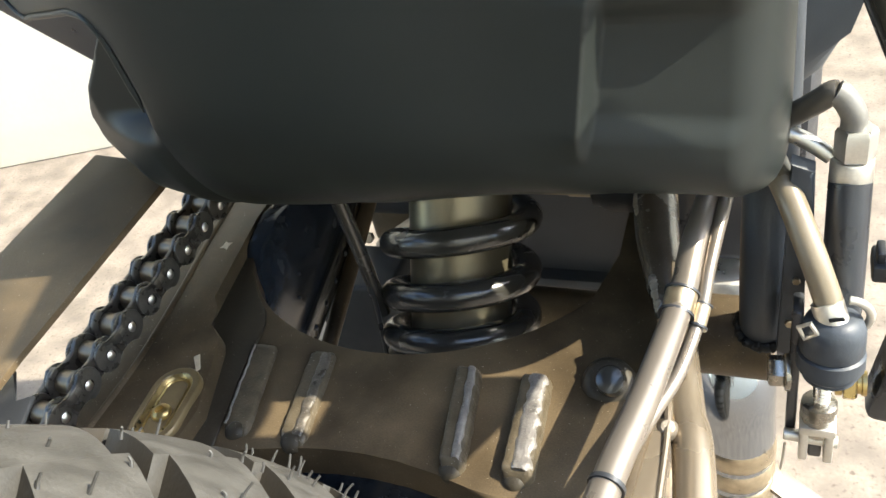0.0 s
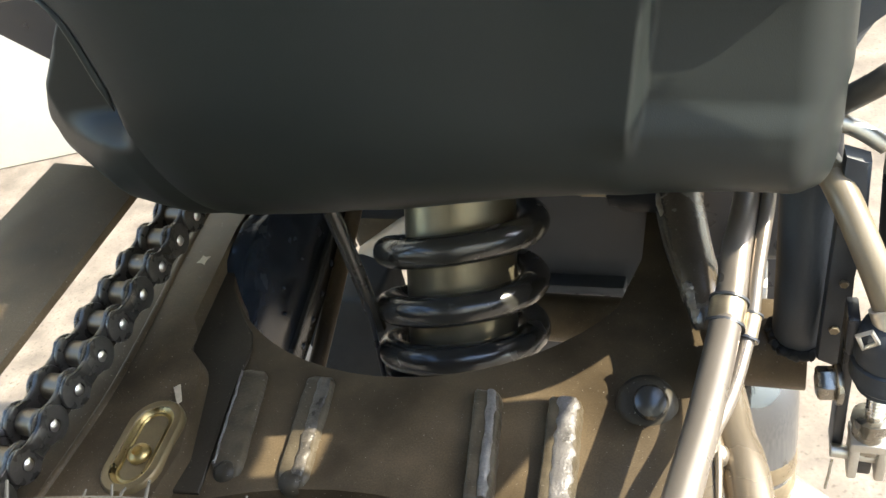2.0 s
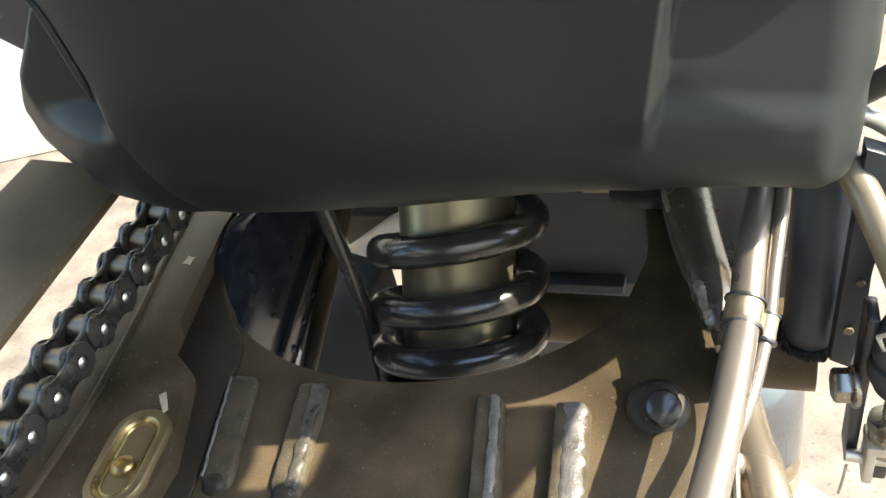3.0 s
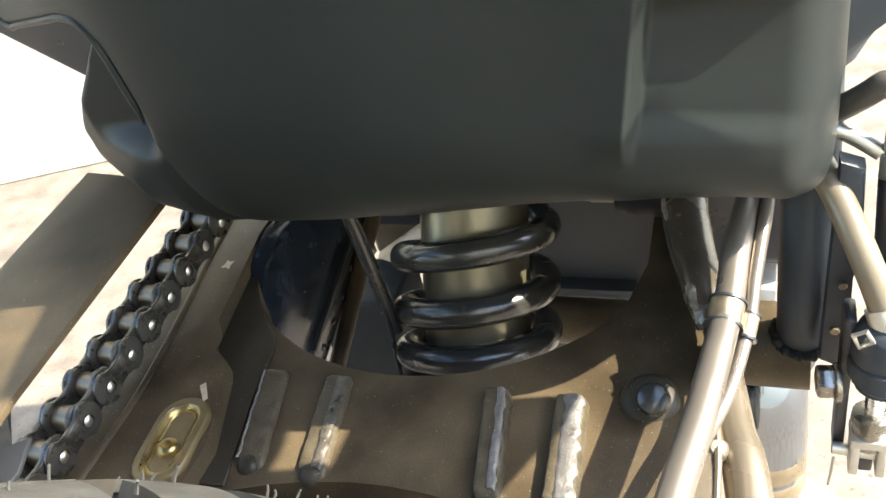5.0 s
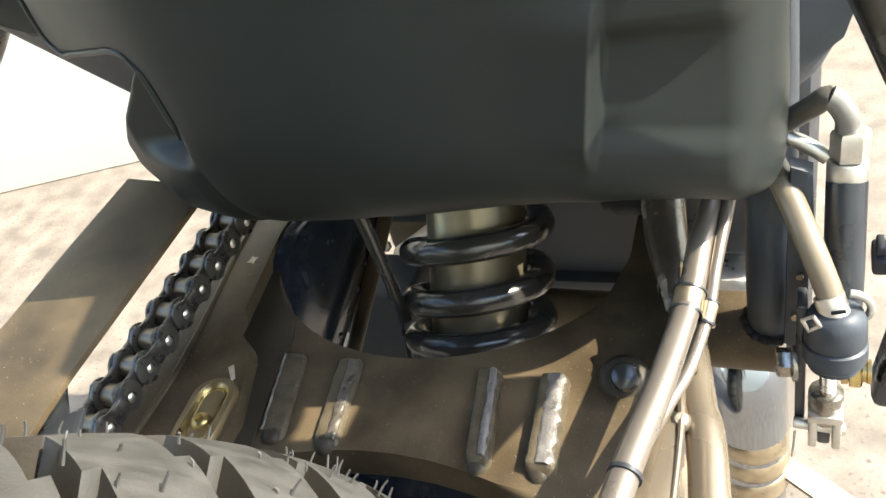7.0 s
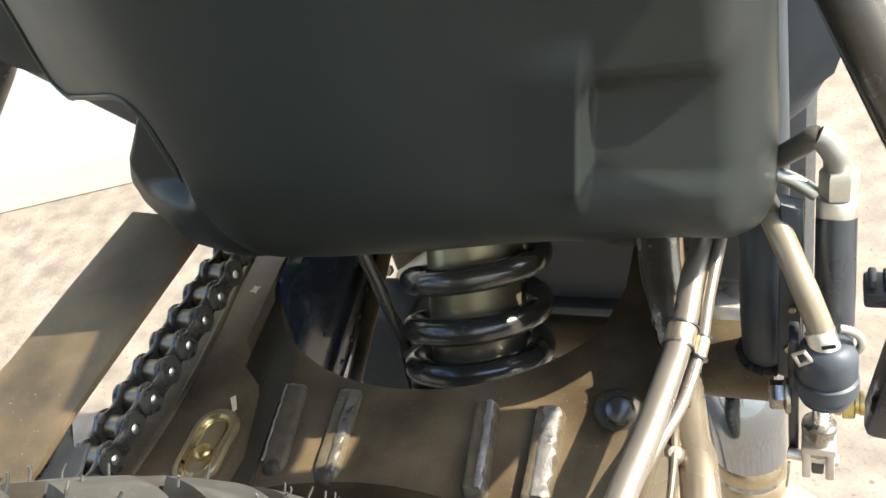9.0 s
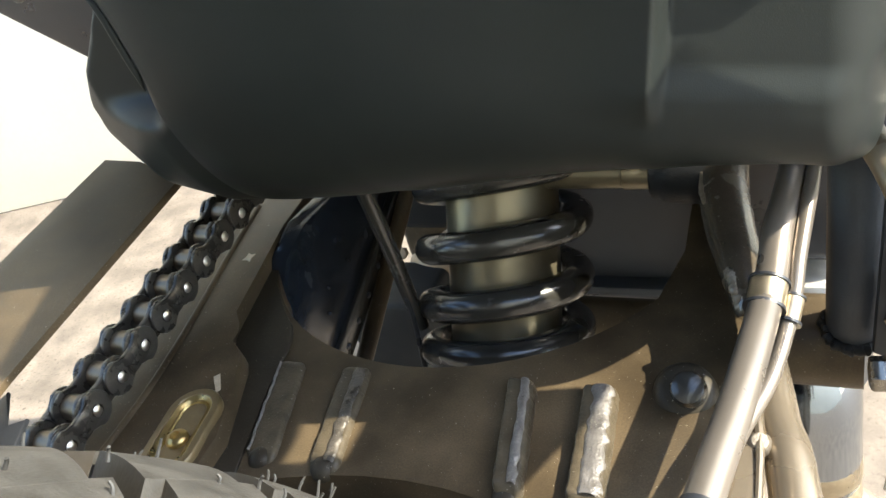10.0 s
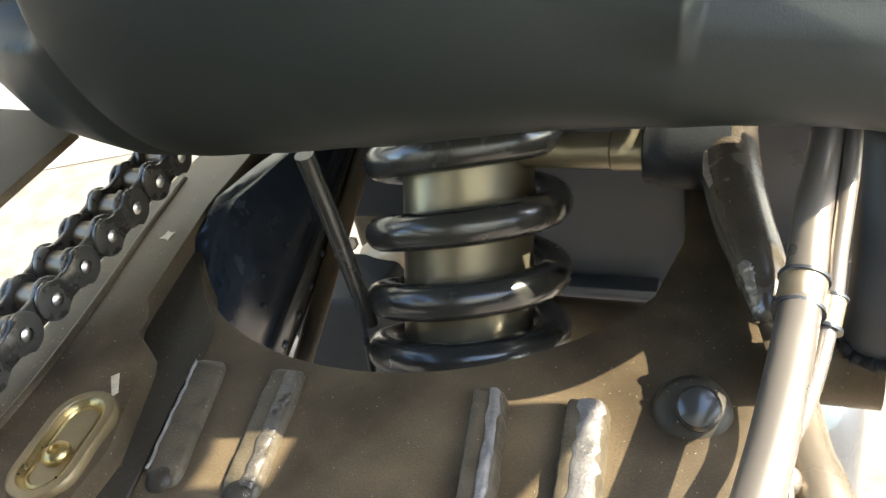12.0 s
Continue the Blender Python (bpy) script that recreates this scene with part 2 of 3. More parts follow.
ROUND_DEEP, ROUND_TALL = (0.006, 0.015, 0.052, 0.048, 0.036, 0.024, 0.020), (0.008, 0.022, 0.072, 0.066, 0.048, 0.030, 0.024)


def step(a, b, v):
    s = min(1.0, max(0.0, (v - a) / (b - a)))
    return s * s * (3 - 2 * s)


def along(table, v):
    return float(np.interp(v, [p for p, _ in table], [q for _, q in table]))


def face(x, z):
    """The bowed face: it falls back to both sides and leans forward at the top."""
    return 0.185 + 0.20 * (x + math.hypot(x, 0.05)) + 0.25 * (-x - 0.045 + math.hypot(x + 0.045, 0.015)) + 0.08 * max(0.0, z - 0.650)


def rounded_corner(a, b, r):
    """How far outside a corner with both sides at 0 and a rounding of r."""
    a, b = a + r, b + r
    return (math.hypot(a, b) if a > 0 and b > 0 else max(a, b)) - r


def skin(x, z, u=0.0):
    """How far forward the skin lies; u is the share of the rounded lower edge."""
    y = face(x, z) + float(np.interp(x, ROUND_X, ROUND_DEEP)) * (1 - math.sqrt(max(0.0, 1 - u * u)))
    ledge, panel = 0.5480 - (x - 0.086) * 0.28, 0.5875 - (x - 0.090) * 0.16
    wall = 0.0868 + (z - 0.560) * 0.15
    raised = step(0.0080, -0.0040, rounded_corner(x - 0.1335, panel - z, 0.010))
    sunk = step(0.0020, -0.0022, wall - x) * step(ledge - 0.003, ledge + 0.008, z) * (1 - raised)
    swell = 0.0050 * min(1.0, max(0.0, (x - 0.058) / (wall - 0.0600))) ** 1.6 * step(0.0020, -0.0022, x - wall) * step(ledge - 0.012, ledge + 0.004, z) * step(panel + 0.016, panel + 0.002, z)
    depth = 0.0032 + 0.0026 * step(ledge, ledge + 0.035, z)

    def turn(start, wide, deep):
        r = min(1.0, max(0.0, (x - start) / wide))
        return deep - deep * math.sqrt(1 - r * r)

    return y - swell + sunk * (depth + turn(0.124, 0.0172, 0.034)) + (1 - sunk) * turn(0.123, 0.0182, 0.050)


def shelf(x):
    return SHELF + 0.205 * min(0.0, x + 0.064)


def corner(z):
    """Where the lower wing ends on its left."""
    return -0.0975 + 0.86 * max(0.0, z - 0.5625) + 0.0018 * step(0.566, 0.557, z)


def right_columns(edge):
    """Places across the face, dense along its rounded left lip and over the sunk panel."""
    lip = [edge + 0.0030 * (1 - math.cos(a)) for a in np.linspace(0, math.pi / 2, 7)]
    return lip + list(np.linspace(edge + 0.0035, 0.068, 40)) + list(np.linspace(0.0688, 0.1340, 116)) + [0.135 + 0.006 * math.sin(a) for a in np.linspace(0, math.pi / 2, 12)]


def lip_round(x, edge, r=0.0030):
    d = max(0.0, edge + r - x)
    return r - math.sqrt(max(0.0, r * r - d * d))


def sheet(bm, rows):
    """Closes a grid of points into a skin with returned edges."""
    rows = [[bm.verts.new(p) for p in row] for row in rows]
    for a, b in zip(rows, rows[1:]):
        for k in range(len(a) - 1):
            bm.faces.new((a[k], a[k + 1], b[k + 1], b[k]))
    rim = rows[0] + [r[-1] for r in rows[1:]] + rows[-1][-2::-1] + [r[0] for r in rows[-2:0:-1]]
    back = [bm.verts.new((v.co.x, v.co.y + 0.026 if v.co.x > 0.100 else 0.62, v.co.z)) for v in rim]
    for k in range(len(rim)):
        bm.faces.new((rim[k], rim[(k + 1) % len(rim)], back[(k + 1) % len(rim)], back[k]))


def shell():
    bm = bmesh.new()
    upper = []
    for d in [0.0022 * (1 - math.cos(a)) for a in np.linspace(0, math.pi / 2, 7)] + list(np.linspace(0.0026, 0.19, 90)):
        edge = along(EDGE_X, d)
        row = []
        for x in right_columns(edge):
            z = SHELF + d + (shelf(x) - SHELF) * max(0.0, 1 - d / 0.04)
            under = step(-0.0630, -0.0710, x) * lip_round(d, 0.0, 0.0022)
            row.append((x, skin(x, z) + max(under, lip_round(x, edge)), z))
        upper.append(row)
    sheet(bm, upper)
    lower = []
    rises = [(math.cos(a), 0.0) for a in np.linspace(0, math.pi / 2, 64)[:-1]] + [(0.0, q) for q in np.linspace(0, 0.94, 96)] + [(0.0, q) for q in np.linspace(0.95, 1.0, 14)]
    for u, q in rises:
        def height(x):
            sole, tall = along(SOLE_Z, x), float(np.interp(x, ROUND_X, ROUND_TALL))
            return sole + tall * (1 - u) + (SHELF - sole - tall) * q
        edge = along(LIP_X, height(-0.045))
        end = -0.080
        for _ in range(12):
            end = corner(height(end))
        wing = [end + (edge - end) * w for w in [0.08 * (1 - math.cos(a)) for a in np.linspace(0, math.pi / 2, 7)] + list(np.linspace(0.11, 0.992, 36))]
        row = []
        for x in wing + right_columns(edge):
            z = height(x)
            soft = 0.0012 + 0.008 * step(0.579, 0.564, z)
            y = skin(x, z, u)
            if x < edge:
                pocket = step(0.5590, 0.5680, z) * step(edge + 0.0005, edge - soft, x)
                y += pocket * max(0.0, 0.2085 - y) + lip_round(x, end, 0.0030)
            else:
                y += step(0.566, 0.580, z) * step(-0.036, -0.052, x) * lip_round(x, edge)
            row.append((x, y, z))
        lower.append(row)
    sheet(bm, lower)
    return bm


mudguard = part("rear_mudguard", shell(), PLASTIC, bike, "matte black moulded plastic rear mudguard", smooth=50)

bead = [(along(EDGE_X, d), SHELF + d + (shelf(along(EDGE_X, d)) - SHELF) * max(0.0, 1 - d / 0.04)) for d in np.linspace(0.12, 0.0, 26)]
bead += [(x, shelf(x)) for x in np.linspace(-0.105, -0.068, 8)] + [(along(LIP_X, z), z) for z in np.linspace(0.6060, 0.574, 16)]
part("rolled_edge", tube([(x - 0.0001, face(x, z) + 0.0004, z) for x, z in bead], [0.0012] * 40 + [0.0009, 0.0006, 0.0002], 10, steps=3), PLASTIC, mudguard)

# swingarm
swingarm = part("swingarm", prism(
    [(-0.019 + 0.100 * math.sin(w), 0.312 - 0.090 * math.cos(w)) for w in (radians(a) for a in range(-84, 67, 6))]
    + [(0.0735, 0.296), (0.0725, 0.320), (0.068, 0.372), (0.082, 0.372), (0.086, 0.330), (0.0935, 0.285), (0.0950, 0.258), (0.1020, 0.243), (0.105, 0.236), (0.100, 0.168)]
    + [(x, 0.172 - 3.2 * x * x) for x in (0.06, 0.045, 0.03, 0.015, 0, -0.015, -0.03, -0.045, -0.06, -0.075)]
    + [(-0.120, 0.170), (-0.135, 0.300)], 0.424, 0.440, 0.003), PAINT, bike, "brown-black painted steel swingarm with scalloped cross plate")
SCALLOP = [(x, 0.1722 - 3.2 * x * x) for x in np.linspace(0.062, -0.077, 22)]
part("rear_wall", prism(SCALLOP + [(x, y + 0.006) for x, y in SCALLOP[::-1]], 0.372, 0.4238), BLUE_BLACK, swingarm, "blue-black scalloped rear wall under the cross plate")
part("arm", prism([(-0.072, -0.20), (-0.0735, 0.174), (-0.086, 0.209), (-0.0895, 0.2145), (-0.097, 0.2195), (-0.1015, 0.2225), (-0.1045, 0.228), (-0.1065, 0.237), (-0.118, 0.297), (-0.122, 0.43), (-0.152, 0.43), (-0.148, 0.293), (-0.139, 0.226), (-0.127, 0.166), (-0.120, -0.20)], 0.405, 0.4490, 0.0045), PAINT, swingarm)
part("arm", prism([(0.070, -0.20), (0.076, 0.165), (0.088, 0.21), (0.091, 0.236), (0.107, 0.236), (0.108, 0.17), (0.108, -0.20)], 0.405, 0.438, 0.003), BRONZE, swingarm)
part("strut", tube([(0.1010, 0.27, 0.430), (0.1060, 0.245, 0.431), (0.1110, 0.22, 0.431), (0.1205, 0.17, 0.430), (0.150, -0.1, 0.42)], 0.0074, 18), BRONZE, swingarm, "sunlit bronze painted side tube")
part("weld_blob", lathe((0.1065, 0.2065, 0.435), (0.2, -0.3, 1), [(0.004, 0), (0.0042, 0.002), (0.0025, 0.0045), (0, 0.005)], 12), BARE_WELD, swingarm)
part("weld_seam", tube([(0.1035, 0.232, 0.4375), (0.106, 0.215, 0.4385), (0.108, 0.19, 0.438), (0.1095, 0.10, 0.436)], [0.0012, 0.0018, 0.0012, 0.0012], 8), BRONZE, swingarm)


def weld_bar(x, y0, y1, width=0.0105, height=0.0070, tilt=0.0):
    """A painted bar with an uneven bead along both its upper edges."""
    bm = bmesh.new()
    across = [(-0.5, 0.0), (-0.49, 0.60), (-0.46, 0.88), (-0.40, 1.0), (-0.2, 0.97), (0.0, 0.95), (0.2, 0.94), (0.36, 0.92), (0.43, 0.78), (0.48, 0.45), (0.5, 0.0)]
    rows = []
    for i in range(91):
        s = i / 90
        end = math.sin(math.pi / 2 * min(1.0, 12 * min(s, 1 - s) + 0.02))
        row = []
        for u, h in across:
            side = 3.0 if u < 0 else 9.0
            bead = 0.45 * noise.noise(Vector((x * 900 + side, s * 9, 1.0))) + 0.35 * noise.noise(Vector((x * 700 + side, s * 31 + 2 * math.sin(s * 9), 4.0)))
            edge = step(0.10, 0.42, abs(u))
            px = x + tilt * s + u * width * (0.60 + 0.40 * end) + 0.0007 * bead * edge * math.copysign(1, u)
            row.append(bm.verts.new((px, y0 + (y1 - y0) * s, 0.4394 + height * h * (0.2 + 0.8 * end) * (1 + 0.035 * bead * edge))))
        rows.append(row)
    for a, b in zip(rows, rows[1:]):
        for k in range(len(across) - 1):
            bm.faces.new((a[k], a[k + 1], b[k + 1], b[k]))
    return bm


def weld_bead(x, tilt, off, wide, seed, high):
    """A flattened, uneven bead along the top of a rib."""
    bm = bmesh.new()
    rows = []
    for i in range(49):
        s = 0.06 + 0.88 * i / 48
        w = wide * (0.9 + 0.22 * noise.noise(Vector((seed * 3.1, i * 0.33, 0.5)))) * min(1.0, 0.35 + 8 * min(s, 1 - s))
        rise = 0.0010 + 0.0005 * noise.noise(Vector((seed * 1.7, i * 0.45, 2.5)))
        cx, cy = x + tilt * s + off + 0.0006 * noise.noise(Vector((seed * 2.3, i * 0.25, 7.5))), 0.170 + 0.049 * s
        rows.append([bm.verts.new((cx + u * w, cy, high + h * rise)) for u, h in ((-0.5, -0.8), (-0.42, 0.35), (-0.22, 0.85), (0.05, 1.0), (0.28, 0.8), (0.44, 0.2), (0.5, -1.4))])
    for a, b in zip(rows, rows[1:]):
        for k in range(6):
            bm.faces.new((a[k], a[k + 1], b[k + 1], b[k]))
    return bm


for k, (x, tilt, width, high, off, wide) in enumerate(((-0.0570, -0.0125, 0.0125, 0.0030, -0.0050, 0.0012), (-0.0305, -0.0085, 0.0120, 0.0034, 0.0020, 0.0058), (0.0370, -0.0085, 0.0100, 0.0062, 0.0016, 0.0040), (0.0612, -0.0045, 0.0118, 0.0064, 0.0012, 0.0082))):
    rib = part("weld_rib", weld_bar(x, 0.170, 0.219, width, high, tilt), RIB, swingarm, "brown-black raised rib", smooth=80)
    # Bead of worn weld; its paleness paints the glint along the rib too.
    part("weld_bead", weld_bead(x, tilt, off, wide, k + 3, 0.4394 + 0.95 * high), DULL_WELD if k == 1 else WORN_AND_GLINT, rib, "pale worn weld bead with glint in its colour", smooth=60)
    part("weld_drop", lathe((x - 0.0010, 0.1722, 0.4385), (0.0, -0.35, 1), [(0.0048, 0), (0.0046, 0.0018), (0.0038, 0.0034), (0.0020, 0.0044), (0, 0.0047)], 16), DARK_PAINT_AND_SHADE, rib, "dark rounded weld end")


def stadium(cx, cy, half, r, n=10):
    return [(cx + r * math.cos(a), cy + half + r * math.sin(a)) for a in np.linspace(0, math.pi, n)] + [(cx + r * math.cos(a), cy - half + r * math.sin(a)) for a in np.linspace(math.pi, 2 * math.pi, n)]


SLOT = Matrix.Translation((-0.0886, 0.1715, 0.449)) @ Matrix.Rotation(radians(7), 4, "Z")


def ring(half, rows, n=14):
    """An oval ring: rows of (radius, height) from its outer foot to its inner foot."""
    bm = bmesh.new()
    loops = [[bm.verts.new((x, y, h)) for x, y in stadium(0, 0, half * 1.04, r * 1.0, n)] for r, h in rows]
    for a, b in zip(loops, loops[1:]):
        for k in range(len(a)):
            bm.faces.new((a[k], a[(k + 1) % len(a)], b[(k + 1) % len(a)], b[k]))
    bm.transform(SLOT)
    return bm


part("slot_plate", ring(0.0090, [(0.0113, -0.001), (0.0112, 0.0014), (0.0106, 0.0022), (0.0096, 0.0024), (0.0080, 0.0023), (0.0076, 0.0018)]), BRASS, swingarm, "brown-gold oval surround")
part("slot_rim", ring(0.0090, [(0.0077, 0.0019), (0.0072, 0.0017), (0.0062, 0.0004), (0.0058, 0.0008), (0.0053, 0.0009), (0.0049, 0.0003), (0.0047, -0.0008)]), ZINC, swingarm, "gold zinc-plated oval rim")
slot_bm = prism(stadium(0, 0, 0.0094, 0.0058), -0.002, 0.0002)
slot_bm.transform(SLOT)
part("slot_floor", slot_bm, BRASS, swingarm)
part("screw", lathe(SLOT @ Vector((0.0, -0.0035, 0.0002)), (0, 0, 1), [(0.0043, 0), (0.0043, 0.0012), (0.0037, 0.0022), (0.0020, 0.0028), (0.0016, 0.0012), (0, 0.0012)], 18), ZINC, swingarm, "gold screw")
BOLT = (0.0835, 0.2205, 0.440)
# Boss drawn wide and dark, so it also paints the shade round it.
part("bolt_boss_and_shade", lathe(BOLT, (0.05, -0.45, 0.85), [(0.0110, -0.006), (0.0104, 0.001), (0.0092, 0.0030), (0.0078, 0.0040), (0.0062, 0.0046)], 24), DARK_PAINT_AND_SHADE, swingarm)
part("bolt", lathe(Vector(BOLT) + Vector((0.002, -0.003, 0.005)), (0.05, -0.55, 0.8), [(0.0058, 0), (0.0058, 0.0045), (0.0050, 0.0064), (0.0028, 0.0073), (0, 0.0075)], 20), GLOSS_BLACK, swingarm, "dark domed bolt head")
# Thin dark sheet stands for the shade between arm and first rib.
part("web_shade", prism([(-0.0630, 0.1615), (-0.0685, 0.186), (-0.0725, 0.202), (-0.0752, 0.217), (-0.0756, 0.224), (-0.0775, 0.231), (-0.0815, 0.2385), (-0.0910, 0.2475), (-0.1050, 0.2635), (-0.1150, 0.2850), (-0.1200, 0.300), (-0.1070, 0.226), (-0.0895, 0.214), (-0.0740, 0.1605)], 0.4385, 0.4413, 0.0008), DARK_PAINT_AND_SHADE, swingarm, "dark sheet painting the shade beside the cross plate")
# Flat pale flecks paint two spots of sunlight onto the left arm.
for corners in (((-0.0932, 0.1992), (-0.0912, 0.2012), (-0.0858, 0.1935), (-0.0868, 0.1915)), ((-0.1256, 0.2712), (-0.1246, 0.2736), (-0.1250, 0.2768), (-0.1230, 0.2755), (-0.1206, 0.2762), (-0.1213, 0.2732), (-0.1206, 0.2702), (-0.1230, 0.2715))):
    part("sun_patch", prism(list(corners), 0.4488, 0.4493, 0.0001), SUN_PATCH, swingarm, "small pale patch painted as a spot of sunlight")
part("arm_edge", tube([(-0.1430, 0.315, 0.4488), (-0.1355, 0.274, 0.4488), (-0.1285, 0.242, 0.4488), (-0.1227, 0.212, 0.4488), (-0.1185, 0.180, 0.4488), (-0.1160, 0.12, 0.4488)], 0.0017, 10), PAINT, swingarm)
part("gusset", tube([(0.1016, 0.2490, 0.4492), (0.1012, 0.2515, 0.4512), (0.1002, 0.2575, 0.4535), (0.0970, 0.270, 0.4545), (0.0915, 0.292, 0.4550), (0.0865, 0.320, 0.4560), (0.0830, 0.362, 0.4580)], [0.0040, 0.0054, 0.0066, 0.0080, 0.0092, 0.0098, 0.0100], 22), GLOSSY_PAINT, swingarm, "rounded welded gusset ridge, part sunlit")


def weld_line(pts, r, seed):
    """A line of overlapping weld drops."""
    line = rounded(pts, 8)
    rng = random.Random(seed)
    return tube([p + Vector((rng.uniform(-1, 1), rng.uniform(-1, 1), rng.uniform(-1, 1))) * r * 0.18 for p in line], [r * (0.9 + 0.14 * (k % 2) + rng.uniform(-0.16, 0.16)) for k in range(len(line))], 9, steps=2)


part("weld_seam", weld_line([(0.0990, 0.2490, 0.4525), (0.0972, 0.2535, 0.4562), (0.0955, 0.2580, 0.4580), (0.0942, 0.2622, 0.4588)], 0.0020, 1), BARE_WELD, swingarm)
part("weld_seam", weld_line([(0.0822, 0.3000, 0.4604), (0.0800, 0.3080, 0.4608), (0.0772, 0.3300, 0.4615)], 0.0012, 2), BARE_WELD, swingarm)
gus_bm = prism([(0.262, 0.43), (0.266, 0.438), (0.278, 0.442), (0.295, 0.445), (0.34, 0.447), (0.42, 0.448), (0.42, 0.36), (0.27, 0.36)], -0.003, 0.003, 0.0015)
gus_bm.transform(Matrix(((-0.105, 0, 1, 0.1235), (1, 0, 0, 0), (0, 1, 0, 0), (0, 0, 0, 1))))
part("side_plate", gus_bm, PAINT, swingarm, "brown-black welded side plate")
side_bm = prism([(0.238, 0.375), (0.252, 0.42), (0.278, 0.445), (0.300, 0.4500), (0.335, 0.446), (0.42, 0.436), (0.42, 0.424), (0.29, 0.380)], -0.005, 0.005, 0.003)
side_bm.transform(Matrix(((0, 0, 1, -0.1105), (1, 0, 0, 0), (0, 1, 0, 0), (0, 0, 0, 1))))
part("side_plate", side_bm, BLUE_BLACK, swingarm, "gloss black inner side plate")
part("cross_sleeve", tube([(0.000, 0.330, 0.4557), (0.0445, 0.330, 0.4557)], 0.0070, 24), TUBE_METAL, swingarm, "bright steel cross sleeve")
part("sleeve_collar", tube([(0.0450, 0.330, 0.4557), (0.0562, 0.330, 0.4557)], 0.0076, 24), TUBE_METAL, swingarm)
part("pivot_boss", lathe((0.0566, 0.330, 0.4550), (1, 0, 0), [(0.0100, 0), (0.0112, 0.0008), (0.0115, 0.004), (0.0128, 0.006), (0.0134, 0.010), (0.0134, 0.030)], 28), DULL_BLACK, swingarm, "black pivot boss")

# shock absorber
AXIS = Vector((0, math.sin(radians(29)), math.cos(radians(29))))
FOOT = Vector((-0.0140, 0.296, 0.383))
shock = part("shock_absorber", lathe(FOOT - AXIS * 0.03, AXIS, [(0.0265, 0), (0.0265, 0.165), (0.018, 0.17), (0.018, 0.2)], 40), TUBE_METAL, bike, "coil-over rear shock absorber with olive steel body")


def coil(turns, pitch, radius, wire, start):
    side, up = Vector((1, 0, 0)), AXIS.cross(Vector((1, 0, 0)))
    pts = []
    for i in range(int(turns * 40) + 1):
        w = i / 40
        rise = pitch * (w - 0.45 * (1 - math.exp(-w * 1.2)))
        a = start + 2 * math.pi * w
        pts.append(FOOT + AXIS * (rise - 0.004) + radius * (side * math.cos(a) + up * math.sin(a)))
    return tube(pts, wire, 16, steps=1)


part("spring", coil(5.2, 0.0290, 0.0350, 0.0073, radians(150)), GLOSS_BLACK, shock, "gloss black coil spring")
part("spring_seat", lathe(FOOT - AXIS * 0.014, AXIS, [(0.030, -0.004), (0.039, 0), (0.039, 0.003), (0.030, 0.005)], 36), SATIN_BLACK, shock)

# drive chain
PITCH = 0.015875


def link_plate(bm, x, thick, r=0.0073, waist=0.0049):
    """A figure-of-eight side plate with rounded edges."""
    half = PITCH / 2
    outline = []
    for k in range(56):
        a = 2 * math.pi * k / 56
        c, s = math.cos(a), math.sin(a)
        y = (half + r) * math.copysign(abs(c) ** 0.92, c)
        d = abs(y) - half
        lobe = math.sqrt(max(0.0, r * r - d * d))
        pinch = waist + (0.94 * r - waist) * min(1.0, abs(y) / (half * 0.86)) ** 2.2
        outline.append((half + y, math.copysign(lobe if abs(y) > half * 0.86 else min(pinch, max(lobe, waist)), s)))
    rings = []
    for off, inset in ((-0.5, 0.0007), (-0.36, 0.0001), (-0.2, 0.0), (0.2, 0.0), (0.36, 0.0001), (0.5, 0.0007)):
        f = 1 - inset / r
        rings.append([bm.verts.new((x + off * thick, half + (y - half) * f, z * f)) for y, z in outline])
    bm.faces.new(rings[0])
    bm.faces.new(rings[-1][::-1])
    n = len(outline)
    for a, b in zip(rings, rings[1:]):
        for k in range(n):
            bm.faces.new((a[k], a[(k + 1) % n], b[(k + 1) % n], b[k]))


chain = tagged(new("drive_chain"), "dark oiled steel roller chain")
chain.parent = bike
inner, outer = bmesh.new(), bmesh.new()
for s in (-1, 1):
    link_plate(inner, s * 0.0058, 0.0024, 0.0079, 0.0050)
    link_plate(outer, s * 0.0080, 0.0022, 0.0075, 0.0047)
for y in (0, PITCH):
    lathe((-0.0102, y, 0), (1, 0, 0), [(0.0012, 0), (0.0026, 0.0005), (0.0026, 0.0199), (0.0012, 0.0204)], 12, outer)
first = [part("inner_link", inner, CHAIN_STEEL, chain), part("outer_link", outer, CHAIN_STEEL, chain)]
CHAIN_X = -0.1282
ROLLER = part("pin_head", lathe((0.0091, 0, 0), (1, 0, 0), [(0.0025, 0), (0.0024, 0.0008), (0.0014, 0.0014), (0, 0.0015)], 14), BRIGHT_STEEL, chain)


ROLL = part("roller", lathe((-0.0048, 0, 0), (1, 0, 0), [(0.0044, 0), (0.0051, 0.0005), (0.0051, 0.0091), (0.0044, 0.0096)], 18), ROLLER_STEEL, chain, "bright steel roller")


